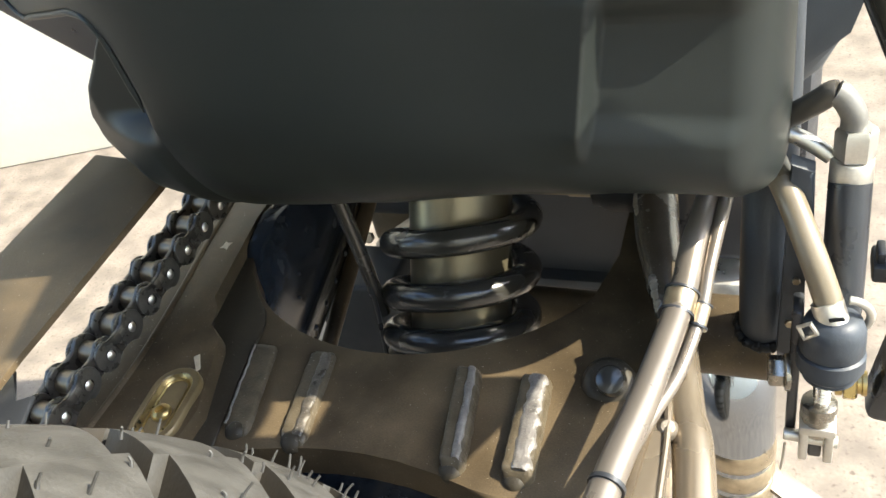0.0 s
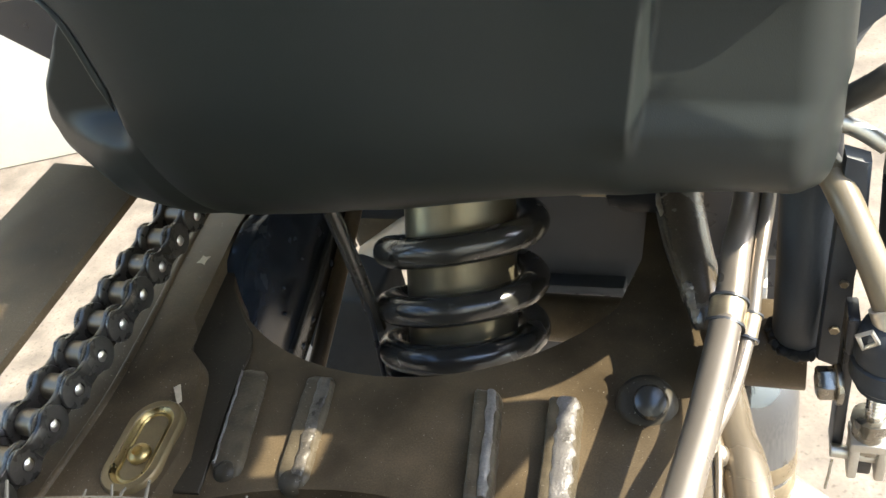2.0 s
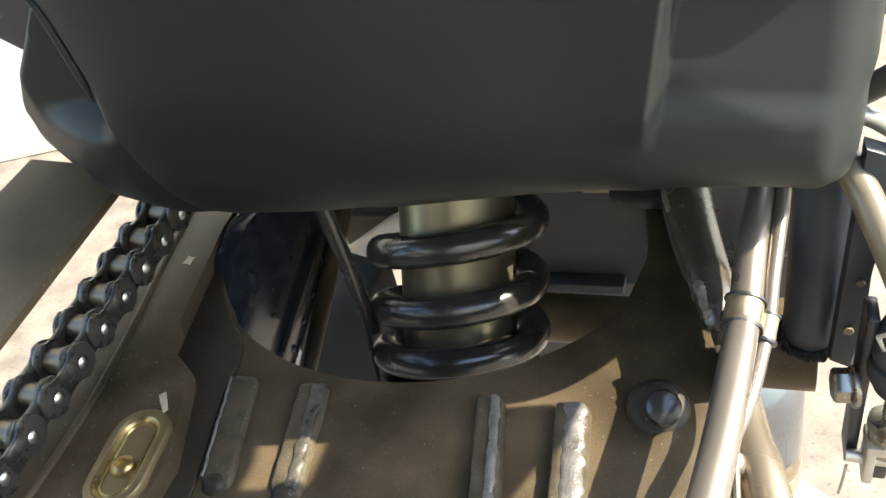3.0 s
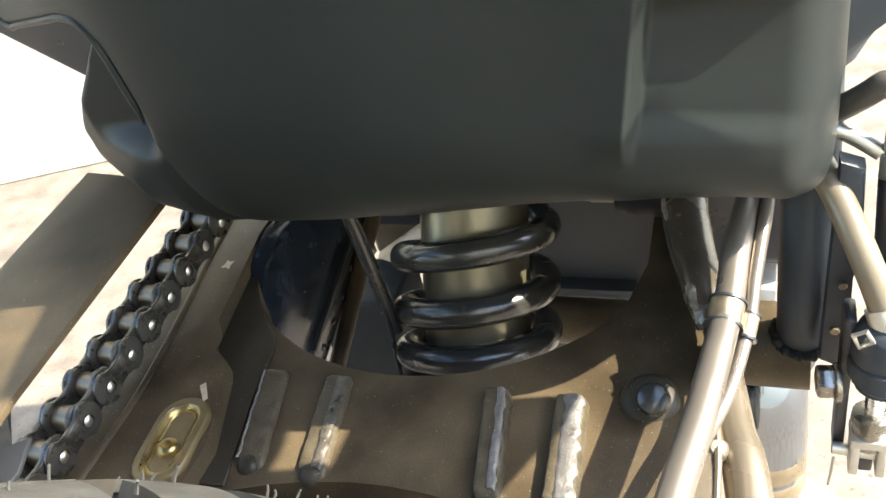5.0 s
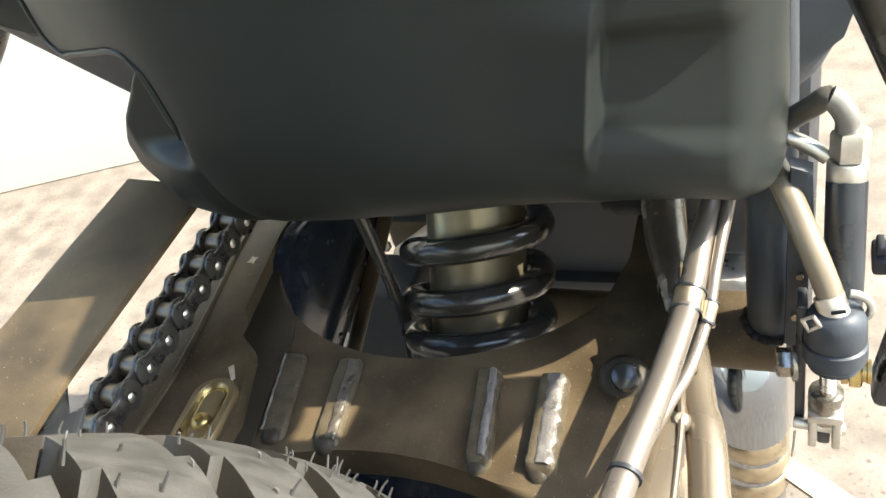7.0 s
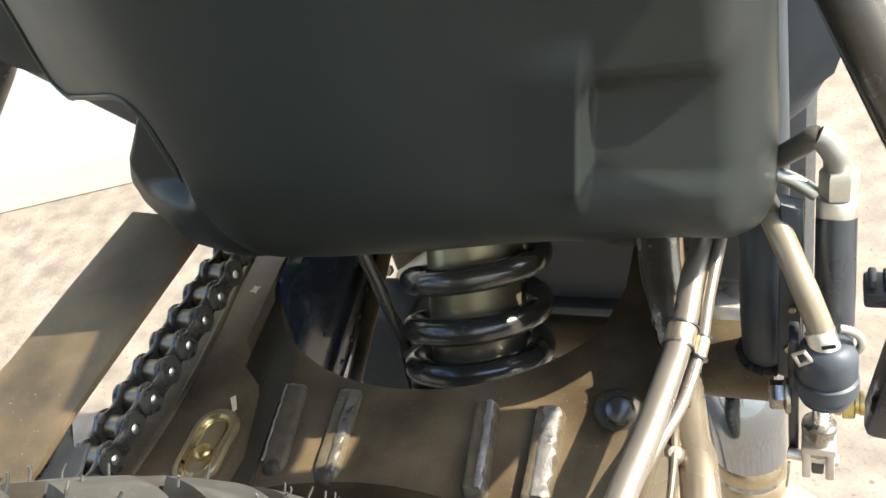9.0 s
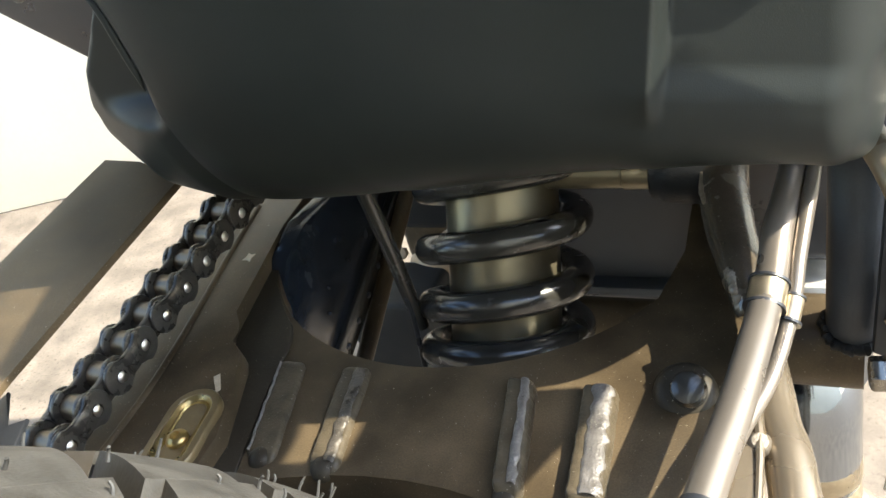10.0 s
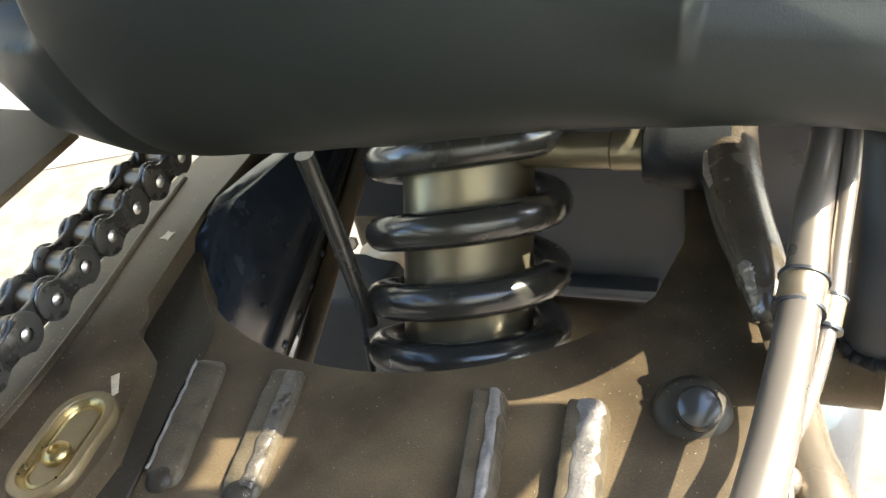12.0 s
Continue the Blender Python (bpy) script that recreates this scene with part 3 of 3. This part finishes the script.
def run_of_links(y0, z0, slope, count):
    for k in range(count):
        c = math.cos(math.atan(slope))
        sag = 0.0009 * math.sin(k * 1.9)
        m = Matrix.Translation((CHAIN_X, y0 + k * PITCH * c, z0 + k * PITCH * c * slope)) @ Matrix.Rotation(math.atan(slope) + sag, 4, "X")
        src = first[k % 2]
        ob = src.copy()
        scene.collection.objects.link(ob)
        ob.matrix_basis = m
        for q in (0, PITCH):
                h = (ROLLER if k % 2 else ROLL).copy()
                scene.collection.objects.link(h)
                h.matrix_basis = m @ Matrix.Translation((0, q, 0))


run_of_links(0.167 - 14 * PITCH * 0.996, 0.462 - 14 * PITCH * 0.996 * 0.092, 0.092, 32)
run_of_links(0.05, 0.273, 0.352, 25)
for ob in (*first, ROLLER, ROLL):
    bpy.data.objects.remove(ob)
part("chain_slider", between((-0.1075, 0.255, 0.3645), (-0.1075, 0.44, 0.4240), 0.009, 0.015, 0.002), GLOSS_BLACK, swingarm, "black plastic chain slider")

# chain guard
guard = part("chain_guard", prism([(-0.099, 0.236), (-0.131, 0.2505), (-0.153, 0.253), (-0.1465, 0.20), (-0.140, 0.153), (-0.130, -0.15), (-0.078, -0.15), (-0.0835, 0.110), (-0.088, 0.134)], 0.5155, 0.518, 0.0008), PAINT, bike, "brown painted sheet-metal chain guard, part sunlit")
part("guard_tab", prism([(-0.103, 0.1385), (-0.0905, 0.1255), (-0.086, 0.130), (-0.080, 0.118), (-0.080, 0.05), (-0.110, 0.05)], 0.5035, 0.505, 0.0005), SATIN_BLACK, guard, "dark lower guard tab")

# rear tyre
AXLE, RADIUS = Vector((-0.006, -0.174, 0.34)), 0.340


def crown(x):
    return RADIUS - 0.012 - 0.030 * (min(abs(x), 0.085) / 0.066) ** 2.2


tyre_bm = bmesh.new()
profile = [(crown(x), x) for x in np.linspace(-0.066, 0.066, 15)]
profile = [(0.235, -0.048), (0.26, -0.066), (0.282, -0.070)] + profile + [(0.282, 0.070), (0.26, 0.066), (0.235, 0.048)]
tyre = part("rear_tyre", lathe(AXLE, (1, 0, 0), profile, 96, tyre_bm), SHADED_CASING, bike, "knobbly off-road rear tyre, sunlit rubber, groove shade in its colour")


def tread_block(x0, x1, a0, a1, skew, high, shear=0.026):
    """A block of tread round the wheel's axle, over the widths x0..x1 and angles a0..a1."""
    bm = bmesh.new()
    nu, nv = 5, 4
    def pt(u, v, h, inset):
        uu, vv = (u - 0.5) * (1 - inset * 0.1) + 0.5, (v - 0.5) * (1 - inset * 1.2) + 0.5
        x = x0 + (x1 - x0) * uu + shear * (vv - 0.5)
        a = a0 + (a1 - a0) * vv + skew * (uu - 0.5)
        r = crown(x) + h
        return bm.verts.new((x, r * math.cos(a), r * math.sin(a)))
    top = [[pt(i / nu, j / nv, high, 0.07) for j in range(nv + 1)] for i in range(nu + 1)]
    base = [[pt(i / nu, j / nv, -0.003, 0.0) for j in range(nv + 1)] for i in range(nu + 1)]
    for i in range(nu):
        for j in range(nv):
            bm.faces.new((top[i][j], top[i + 1][j], top[i + 1][j + 1], top[i][j + 1]))
    loop = [(i, 0) for i in range(nu)] + [(nu, j) for j in range(nv)] + [(i, nv) for i in range(nu, 0, -1)] + [(0, j) for j in range(nv, 0, -1)]
    for p, q in zip(loop, loop[1:] + loop[:1]):
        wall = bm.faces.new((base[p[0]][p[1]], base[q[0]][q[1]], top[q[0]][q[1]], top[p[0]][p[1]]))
        # Cross walls take the second, darker colour as painted groove shade.
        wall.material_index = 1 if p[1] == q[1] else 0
    return bm


TURNS = 53
STEP = 2 * math.pi / TURNS
for x0, x1, mid, skew in ((-0.006, 0.0214, 41.10, 0.043), (0.0204, 0.053, 42.90, 0.054), (-0.052, -0.010, 41.4, -0.072), (-0.074, -0.0565, 43.0, -0.02)):
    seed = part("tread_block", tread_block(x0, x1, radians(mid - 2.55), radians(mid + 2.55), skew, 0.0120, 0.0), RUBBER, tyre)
    seed.data.materials.append(SHADED_CASING)
    seed.matrix_basis = Matrix.Translation(AXLE)
    for k in range(1, TURNS):
        ob = seed.copy()
        scene.collection.objects.link(ob)
        ob.matrix_basis = Matrix.Translation(AXLE) @ Matrix.Rotation(k * STEP, 4, "X")
hair = bmesh.new()
rng = random.Random(4)
for k in range(64):
    x, a = rng.uniform(-0.040, 0.040), radians(rng.uniform(20, 60))
    r = crown(x) + 0.011
    d = Vector((0.25 * rng.uniform(-1, 1) + x * 4, math.cos(a), math.sin(a))).normalized()
    p = AXLE + Vector((x, r * math.cos(a), r * math.sin(a)))
    ln = rng.uniform(0.0025, 0.0062)
    tube([p, p + d * ln * 0.6, p + d * ln + Vector((rng.uniform(-1, 1), rng.uniform(-1, 1), 0)) * 0.001], [0.00050, 0.0004, 0.00035], 6, hair, steps=2)
tagged(part("moulding_hairs", hair, HAIR, tyre, "fine rubber moulding hairs"), kind="stuff")

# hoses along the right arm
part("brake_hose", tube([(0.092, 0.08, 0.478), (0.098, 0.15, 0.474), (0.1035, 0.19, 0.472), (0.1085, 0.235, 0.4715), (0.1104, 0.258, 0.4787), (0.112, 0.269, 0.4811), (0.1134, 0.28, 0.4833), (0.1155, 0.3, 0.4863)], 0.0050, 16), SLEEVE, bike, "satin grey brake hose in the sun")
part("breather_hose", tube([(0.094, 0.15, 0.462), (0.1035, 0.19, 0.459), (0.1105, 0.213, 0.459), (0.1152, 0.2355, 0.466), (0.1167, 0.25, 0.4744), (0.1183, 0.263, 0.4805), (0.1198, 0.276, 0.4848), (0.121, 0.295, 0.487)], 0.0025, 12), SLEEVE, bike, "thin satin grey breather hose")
clip = part("hose_clip", tube([(0.1078, 0.2305, 0.4702), (0.1088, 0.2390, 0.4732)], 0.0057, 20), BLUED, bike, "dull metal hose clip round both hoses")
part("clip_loop", tube([(0.1143, 0.2318, 0.4640), (0.1156, 0.2388, 0.4678)], 0.0034, 16), BLUED, clip)
for a, b, r in (((0.1077, 0.2300, 0.4700), (0.1078, 0.2309, 0.4703), 0.0064), ((0.1088, 0.2386, 0.4731), (0.1089, 0.2394, 0.4734), 0.0063), ((0.1142, 0.2312, 0.4637), (0.1144, 0.2320, 0.4641), 0.0040), ((0.1156, 0.2385, 0.4676), (0.1157, 0.2391, 0.4679), 0.0038)):
    part("clip_edge", tube([a, b], r, 20), SATIN_BLACK, clip)
part("sleeve_end", tube([(0.0985, 0.1525, 0.4740), (0.0987, 0.1540, 0.4740)], 0.0057, 18), SATIN_BLACK, clip)
# Added tab under the clip that blocks sun from the plate.
part("sun_block_tab", block((0.004, 0.024, 0.030), Matrix.Translation((0.1085, 0.240, 0.450)), 0.001), PAINT, clip)

# frame and exhaust
frame_tube = part("frame_tube", tube([(0.1347, 0.2955, 0.4000), (0.1347, 0.2935, 0.4178), (0.1346, 0.2930, 0.4381), (0.1345, 0.299, 0.4632), (0.1342, 0.313, 0.500), (0.1336, 0.322, 0.532), (0.132, 0.330, 0.613)], 0.0103, 24), HAZED_BLACK, bike, "black upright frame tube, haze tinted into its colour")
part("weld_seam", weld_line([(0.1347 + 0.0108 * math.cos(a), 0.2948 + 0.0108 * math.sin(a), 0.4065 - 0.0040 * math.sin(-a)) for a in np.linspace(-3.5, 0.3, 9)], 0.0023, 5), DULL_BLACK, frame_tube, "black painted weld at the tube joint")
part("cross_tube", tube([(0.080, 0.3065, 0.3855), (0.1390, 0.3050, 0.3870)], 0.0192, 24), PAINT, frame_tube, "brown-black lateral frame tube")
bracket = part("cylinder_bracket", prism([(0.1405, 0.408), (0.1490, 0.404), (0.1500, 0.430), (0.1495, 0.452), (0.1510, 0.475), (0.1500, 0.500), (0.1420, 0.503)], -0.284, -0.277, 0.0015), HAZED_BLACK, bike, "black steel bracket behind the brake cylinder, haze tinted into its colour")
bracket.data.transform(Matrix(((1, 0, 0, 0), (0, 0, -1, 0), (0, 1, 0, 0), (0, 0, 0, 1))))
# Two pale studs added where small glints show on the bracket.
for x, z, r in ((0.1464, 0.4489, 0.0016), (0.1451, 0.4256, 0.0019)):
    part("bracket_glint", hexagon((x, 0.2775, z), (0, -1, 0.1), r, 0.0020, turn=r * 90), BLUED, bracket, "small pale stud standing in for a glint")
part("side_box", block((0.080, 0.05, 0.152), Matrix.Translation((0.101, 0.416, 0.433)), 0.008, segments=3), SATIN_BLACK, bike, "dark rounded box behind the frame tube")
part("engine_bracket", block((0.034, 0.024, 0.0185), Matrix.Translation((0.108, 0.396, 0.3385)), 0.0015), GALV, bike, "silver engine bracket")
exhaust = part("exhaust_pipe", tube([(0.1180, 0.3500, 0.3340), (0.1196, 0.3376, 0.3144), (0.1218, 0.3354, 0.2696), (0.1215, 0.3340, 0.208), (0.1326, 0.313, 0.096), (0.14, 0.27, 0.05)], [0.0222, 0.0222, 0.0208, 0.0204, 0.0204, 0.0204], 32), CHROME, bike, "polished chrome exhaust pipe")
for x, z in ((0.1215, 0.273), (0.1216, 0.255), (0.1215, 0.235)):
    part("clamp_band", lathe((x, 0.3354, z + 0.0045), Vector((0.07, -0.03, -1)), [(0.0204, -0.002), (0.0211, -0.001), (0.0213, 0.003), (0.0214, 0.008), (0.0212, 0.012), (0.0204, 0.013)], 28), BLUED, exhaust, "heat-tinted clamp band")
part("heat_tab", between((0.1393, 0.3376, 0.2405), (0.1908, 0.322, 0.2103), 0.018, 0.003, 0.001), BRONZE, exhaust, "sunlit bronze heat shield tab")

# brake master cylinder
cyl = part("brake_master_cylinder", lathe((0.1618, 0.284, 0.4915), (0.004, -0.42, -0.9), [(0.0074, 0), (0.0074, 0.045), (0.0068, 0.052)], 24), SATIN_BLACK, bike, "black rear brake master cylinder with silver fittings")
part("collar", lathe((0.1618, 0.285, 0.4905), (0, 0.05, 1), [(0.0070, 0), (0.0073, 0.0008), (0.0073, 0.0095), (0.0068, 0.0104)], 24), GALV, cyl, "silver banjo collar")
part("hex_nut", hexagon((0.1622, 0.2855, 0.5012), (0, 0.05, 1), 0.0070, 0.0118, turn=0.3), GALV, cyl, "silver hexagonal union nut")
# Sunlit end of the feed hose, split off to take the paler colour.
part("elbow", tube([(0.1608, 0.286, 0.509), (0.1610, 0.286, 0.5145), (0.1606, 0.286, 0.5180), (0.1585, 0.2862, 0.5222), (0.1562, 0.2865, 0.5252), (0.1545, 0.2867, 0.5262)], 0.0044, 18), LIT_HOSE, cyl, "black moulded hose elbow, sunlight painted as grey")
part("feed_hose", tube([(0.1550, 0.2866, 0.5260), (0.1528, 0.2872, 0.5254), (0.1490, 0.289, 0.5212), (0.140, 0.294, 0.512), (0.126, 0.302, 0.498), (0.115, 0.33, 0.485)], 0.0043, 18), HOSE, cyl, "black feed hose")
part("stub_pipe", tube([(0.136, 0.292, 0.5085), (0.146, 0.290, 0.505), (0.155, 0.288, 0.4995)], 0.0031, 14), GALV, cyl, "short silver stub pipe")
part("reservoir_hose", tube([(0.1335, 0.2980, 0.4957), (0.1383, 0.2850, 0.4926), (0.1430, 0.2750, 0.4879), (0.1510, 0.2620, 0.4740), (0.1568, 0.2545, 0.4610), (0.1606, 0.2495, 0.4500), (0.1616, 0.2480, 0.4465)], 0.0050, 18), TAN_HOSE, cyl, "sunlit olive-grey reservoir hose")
part("hose_clamp", tube([(0.1566, 0.2537, 0.4603), (0.1594, 0.2500, 0.4528)], 0.0057, 22), GALV, cyl, "white zinc spring hose clamp")
part("clamp_slot", block((0.0052, 0.0008, 0.0016), Matrix.Translation((0.1599, 0.2460, 0.4592)) @ Matrix.Rotation(-0.3, 4, "Y"), 0.0003), DULL_BLACK, cyl)
loop = [(0.1478, 0.2440, 0.4560), (0.1515, 0.2430, 0.4592), (0.1540, 0.2435, 0.4540), (0.1500, 0.2445, 0.4500)]
part("clamp_tab", tube([Vector(p) for p in loop], 0.0009, 8, close=True), GALV, cyl)
part("boot", lathe((0.1595, 0.252, 0.456), (0, -0.12, -1), [(0.0060, 0), (0.0095, 0.002), (0.0110, 0.006), (0.0113, 0.0145), (0.0107, 0.0158), (0.0118, 0.0165), (0.0119, 0.0225), (0.0106, 0.0236), (0.0108, 0.0250), (0.0092, 0.0268), (0.0094, 0.0280), (0.0060, 0.0300), (0.0045, 0.0305)], 28), HAZED_BLACK, cyl, "ribbed black rubber boot")
part("inlet_ring", tube([(0.1640 + 0.0075 * math.cos(a), 0.256 - 0.003 * math.sin(a), 0.452 + 0.0105 * math.sin(a)) for a in np.linspace(-1.5, 1.6, 16)], 0.0016, 10, steps=1), GALV, cyl)
part("push_rod", lathe((0.158, 0.250, 0.43), (0, -0.05, -1), [(0.0034, 0)] + [(0.0034 - 0.0006 * (k % 2), 0.002 + 0.0009 * k) for k in range(18)] + [(0.0034, 0.02)], 16), BRIGHT_STEEL, cyl, "threaded steel push rod")
part("lock_nut", lathe((0.1575, 0.250, 0.4115), (0, -0.05, -1), [(0.0048, 0), (0.0066, 0.0008), (0.0068, 0.0040), (0.0060, 0.0046), (0.0061, 0.0160), (0.0056, 0.0172)], 22), BOLT_STEEL, cyl, "dark polished steel rod end")
fork = block((0.0034, 0.011, 0.020), Matrix.Translation((0.1530, 0.249, 0.391)), 0.0008)
block((0.0034, 0.011, 0.020), Matrix.Translation((0.1622, 0.249, 0.391)), 0.0008, fork)
block((0.0134, 0.0118, 0.0046), Matrix.Translation((0.1576, 0.249, 0.3994)), 0.0008, fork)
part("clevis", fork, GALV, cyl, "zinc-plated clevis fork")
part("clevis_pin", tube([(0.1455, 0.249, 0.390), (0.1655, 0.249, 0.3885)], 0.0026, 14), GALV, cyl)
part("pedal_lever", block((0.0050, 0.009, 0.020), Matrix.Translation((0.1575, 0.252, 0.389)), 0.001), SATIN_BLACK, cyl)
part("cotter_pin", tube([(0.1462, 0.2465, 0.387), (0.1458, 0.246, 0.378), (0.1452, 0.246, 0.370)], 0.0006, 6), GALV, cyl)
part("mount_plate", between((0.1475, 0.257, 0.456), (0.1478, 0.257, 0.384), 0.0040, 0.012, 0.001, up=(0, 1, 0)), SATIN_BLACK, cyl, "black mounting plate")
part("mount_bolt", hexagon((0.1448, 0.252, 0.4240), (-1, -0.1, 0), 0.0061, 0.0066, turn=0.2), BOLT_STEEL, cyl, "hexagonal mounting bolt")
part("bolt_washer", lathe((0.1462, 0.252, 0.4235), (-1, -0.1, 0), [(0.0072, 0), (0.0074, 0.0004), (0.0074, 0.0016), (0.0070, 0.0020)], 20), BOLT_STEEL, cyl)
part("brake_switch", lathe((0.163, 0.268, 0.404), (1, 0, 0.03), [(0.003, 0), (0.0058, 0.0006), (0.0058, 0.003), (0.004, 0.0034), (0.0046, 0.004), (0.0046, 0.010), (0.0052, 0.0104), (0.0052, 0.012)], 20), ZINC, cyl, "brass-coloured brake switch")
part("foot_peg", block((0.014, 0.02, 0.05), Matrix.Translation((0.1855, 0.272, 0.412)) @ Matrix.Rotation(0.15, 4, "Y"), 0.004), SATIN_BLACK, bike, "dark foot peg bracket")

peg = part("foot_peg", block((0.030, 0.016, 0.008), Matrix.Translation((0.189, 0.302, 0.439)), 0.0015), SATIN_BLACK, bike, "dark serrated foot peg")
for k in range(5):
    part("peg_tooth", block((0.0032, 0.010, 0.005), Matrix.Translation((0.1770 + 0.0058 * k, 0.302, 0.4452)), 0.0008), SATIN_BLACK, peg)
part("switch_nut", hexagon((0.1665, 0.268, 0.4040), (1, 0, 0.03), 0.0078, 0.0050, turn=0.4), ZINC, cyl, "zinc-plated lock nut")

# dark parts ahead of the shock
box = part("battery_box", block((0.110, 0.10, 0.20), Matrix.Translation((0.010, 0.430, 0.446)), 0.004), HAZED_BOX, bike, "dark plastic box ahead of the shock")
part("ledge", block((0.08, 0.012, 0.006), Matrix.Translation((0.012, 0.376, 0.3515)), 0.0015), HAZED_BOX, box)
part("frame_member", tube([(-0.06, 0.372, 0.328), (0.10, 0.368, 0.330)], 0.014, 18), PAINT, bike, "brown-black lower frame tube")
part("engine_case", block((0.24, 0.30, 0.30), Matrix.Translation((0.035, 0.63, 0.30)), 0.02), SATIN_BLACK, bike, "dark engine case")
part("crankcase", block((0.165, 0.04, 0.150), Matrix.Translation((-0.0975, 0.487, 0.390)), 0.012, segments=3), DULL_BLACK, bike, "dark crankcase wall")
for y, z, r in ((0.3400, 0.3905, 0.0024), (0.3225, 0.3840, 0.0024), (0.3065, 0.3800, 0.0022), (0.2905, 0.3760, 0.0022)):
    part("slider_rivet", lathe((-0.1050, y, z), (1, 0, 0), [(r, 0), (r, 0.0024), (r * 0.6, 0.0032), (0, 0.0034)], 14), BLUE_BLACK, bike, "small dark rivet head")
for y, z in ((0.3200, 0.4110), (0.2967, 0.4114), (0.2900, 0.3998)):
    part("slider_rivet", lathe((-0.1065, y, z), (1, 0, 0), [(0.0013, 0), (0.0013, 0.0018), (0.0008, 0.0024), (0, 0.0026)], 12), BLUE_BLACK, bike, "small dark rivet head")
part("engine_bracket_casting", block((0.052, 0.03, 0.058), Matrix.Translation((-0.1420, 0.4840, 0.3165)), 0.006, segments=3), PAINT, bike, "brown cast engine lug")
part("brake_rod", tube([(-0.100, 0.43, 0.428), (-0.100, 0.343, 0.386), (-0.100, 0.297, 0.364), (-0.100, 0.24, 0.337)], 0.0048, 14), PAINT, bike, "brown painted rod beside the chain")
part("stand_spring_housing", block((0.066, 0.05, 0.085), Matrix.Translation((-0.150, 0.415, 0.2705)), 0.004, segments=3), DULL_BLACK, bike, "dark box-shaped housing")
part("engine_mount", lathe((-0.146, 0.445, 0.300), (1, 0.1, 0.5), [(0.010, 0), (0.0125, 0.002), (0.017, 0.04), (0.017, 0.06)], 24), TAN_CAST, bike, "tan cast engine mount")
part("mount_nut", hexagon((-0.150, 0.437, 0.322), (0.2, -1, 0.6), 0.0045, 0.005), TAN_CAST, bike, "small tan nut")
part("stay_rod", tube([(-0.050, 0.277, 0.485), (-0.050, 0.281, 0.446), (-0.050, 0.284, 0.401)], 0.0036, 14), GLOSS_BLACK, bike, "thin gloss black stay rod")
part("cable", tube([(-0.050, 0.281, 0.43), (-0.0495, 0.278, 0.405), (-0.049, 0.272, 0.378)], 0.0013, 8), SATIN_BLACK, bike)
cover_bm = prism([(0.10, 0.478), (0.142, 0.482), (0.152, 0.491), (0.161, 0.512), (0.166, 0.530), (0.172, 0.58), (0.175, 0.70), (0.10, 0.70)], 0.0, 0.2, 0.014, segments=5)
cover_bm.transform(Matrix(((1, 0, 0, 0), (0, 0, -1, 0.56), (0, 1, 0, 0), (0, 0, 0, 1))))
part("side_cover", cover_bm, BOX_PLASTIC, bike, "dark grey plastic side cover")
part("tail_panel", block((0.20, 0.02, 0.14), Matrix.Translation((-0.190, 0.33, 0.605)) @ Matrix.Rotation(0.583, 4, "Y"), 0.004), SATIN_BLACK, bike, "dark tail panel edge")
tail_bm = prism([(-0.200, 0.6215), (-0.183, 0.610), (-0.171, 0.600), (-0.160, 0.593), (-0.140, 0.5925), (-0.125, 0.622), (-0.200, 0.650)], 0.0, 0.12, 0.003)
tail_bm.transform(Matrix(((1, 0, 0, 0), (0, 0, -1, 0.37), (0, 1, 0, 0), (0, 0, 0, 1))))
part("tail_cover", tail_bm, PLASTIC, bike, "grey-black plastic tail cover")
part("tail_tube", tube([(-0.425, 0.40, 0.505), (-0.358, 0.39, 0.552), (-0.31, 0.38, 0.60)], 0.012, 16), SATIN_BLACK, bike, "dark tail tube")
part("subframe_tube", tube([(0.155, 0.305, 0.590), (0.1690, 0.305, 0.556), (0.1815, 0.305, 0.526), (0.1975, 0.305, 0.488), (0.212, 0.305, 0.452)], 0.0098, 20), GLOSS_BLACK, bike, "gloss black slanting subframe tube")
# Seat slab out of view, added and widened leftwards to cut sky light.
part("sky_block_seat", block((0.36, 0.62, 0.08), Matrix.Translation((-0.06, -0.08, 0.90)), 0.03, segments=4), PLASTIC, bike, "unseen black seat underside added to block the sky")
# Unseen panel added as a sun mask; its gaps place the sun patches.
sun_mask = prism([(0.200, 0.617), (0.232, 0.600), (0.2515, 0.596), (0.2515, 0.670), (0.200, 0.670)], -0.004, 0.004, 0.001)
prism([(0.200, 0.669), (0.224, 0.669), (0.224, 0.702), (0.200, 0.702)], -0.004, 0.004, 0.001, sun_mask)
prism([(0.195, 0.701), (0.238, 0.701), (0.2515, 0.706), (0.2675, 0.714), (0.2675, 0.844), (0.195, 0.818)], -0.004, 0.004, 0.001, sun_mask)
sun_mask.transform(Matrix(((0, 0, 1, 0.204), (1, 0, 0, 0), (0, 1, 0, 0), (0, 0, 0, 1))))
part("sun_mask_panel", sun_mask, PLASTIC, bike, "unseen black panel added to shape the sun, gaps let patches through")
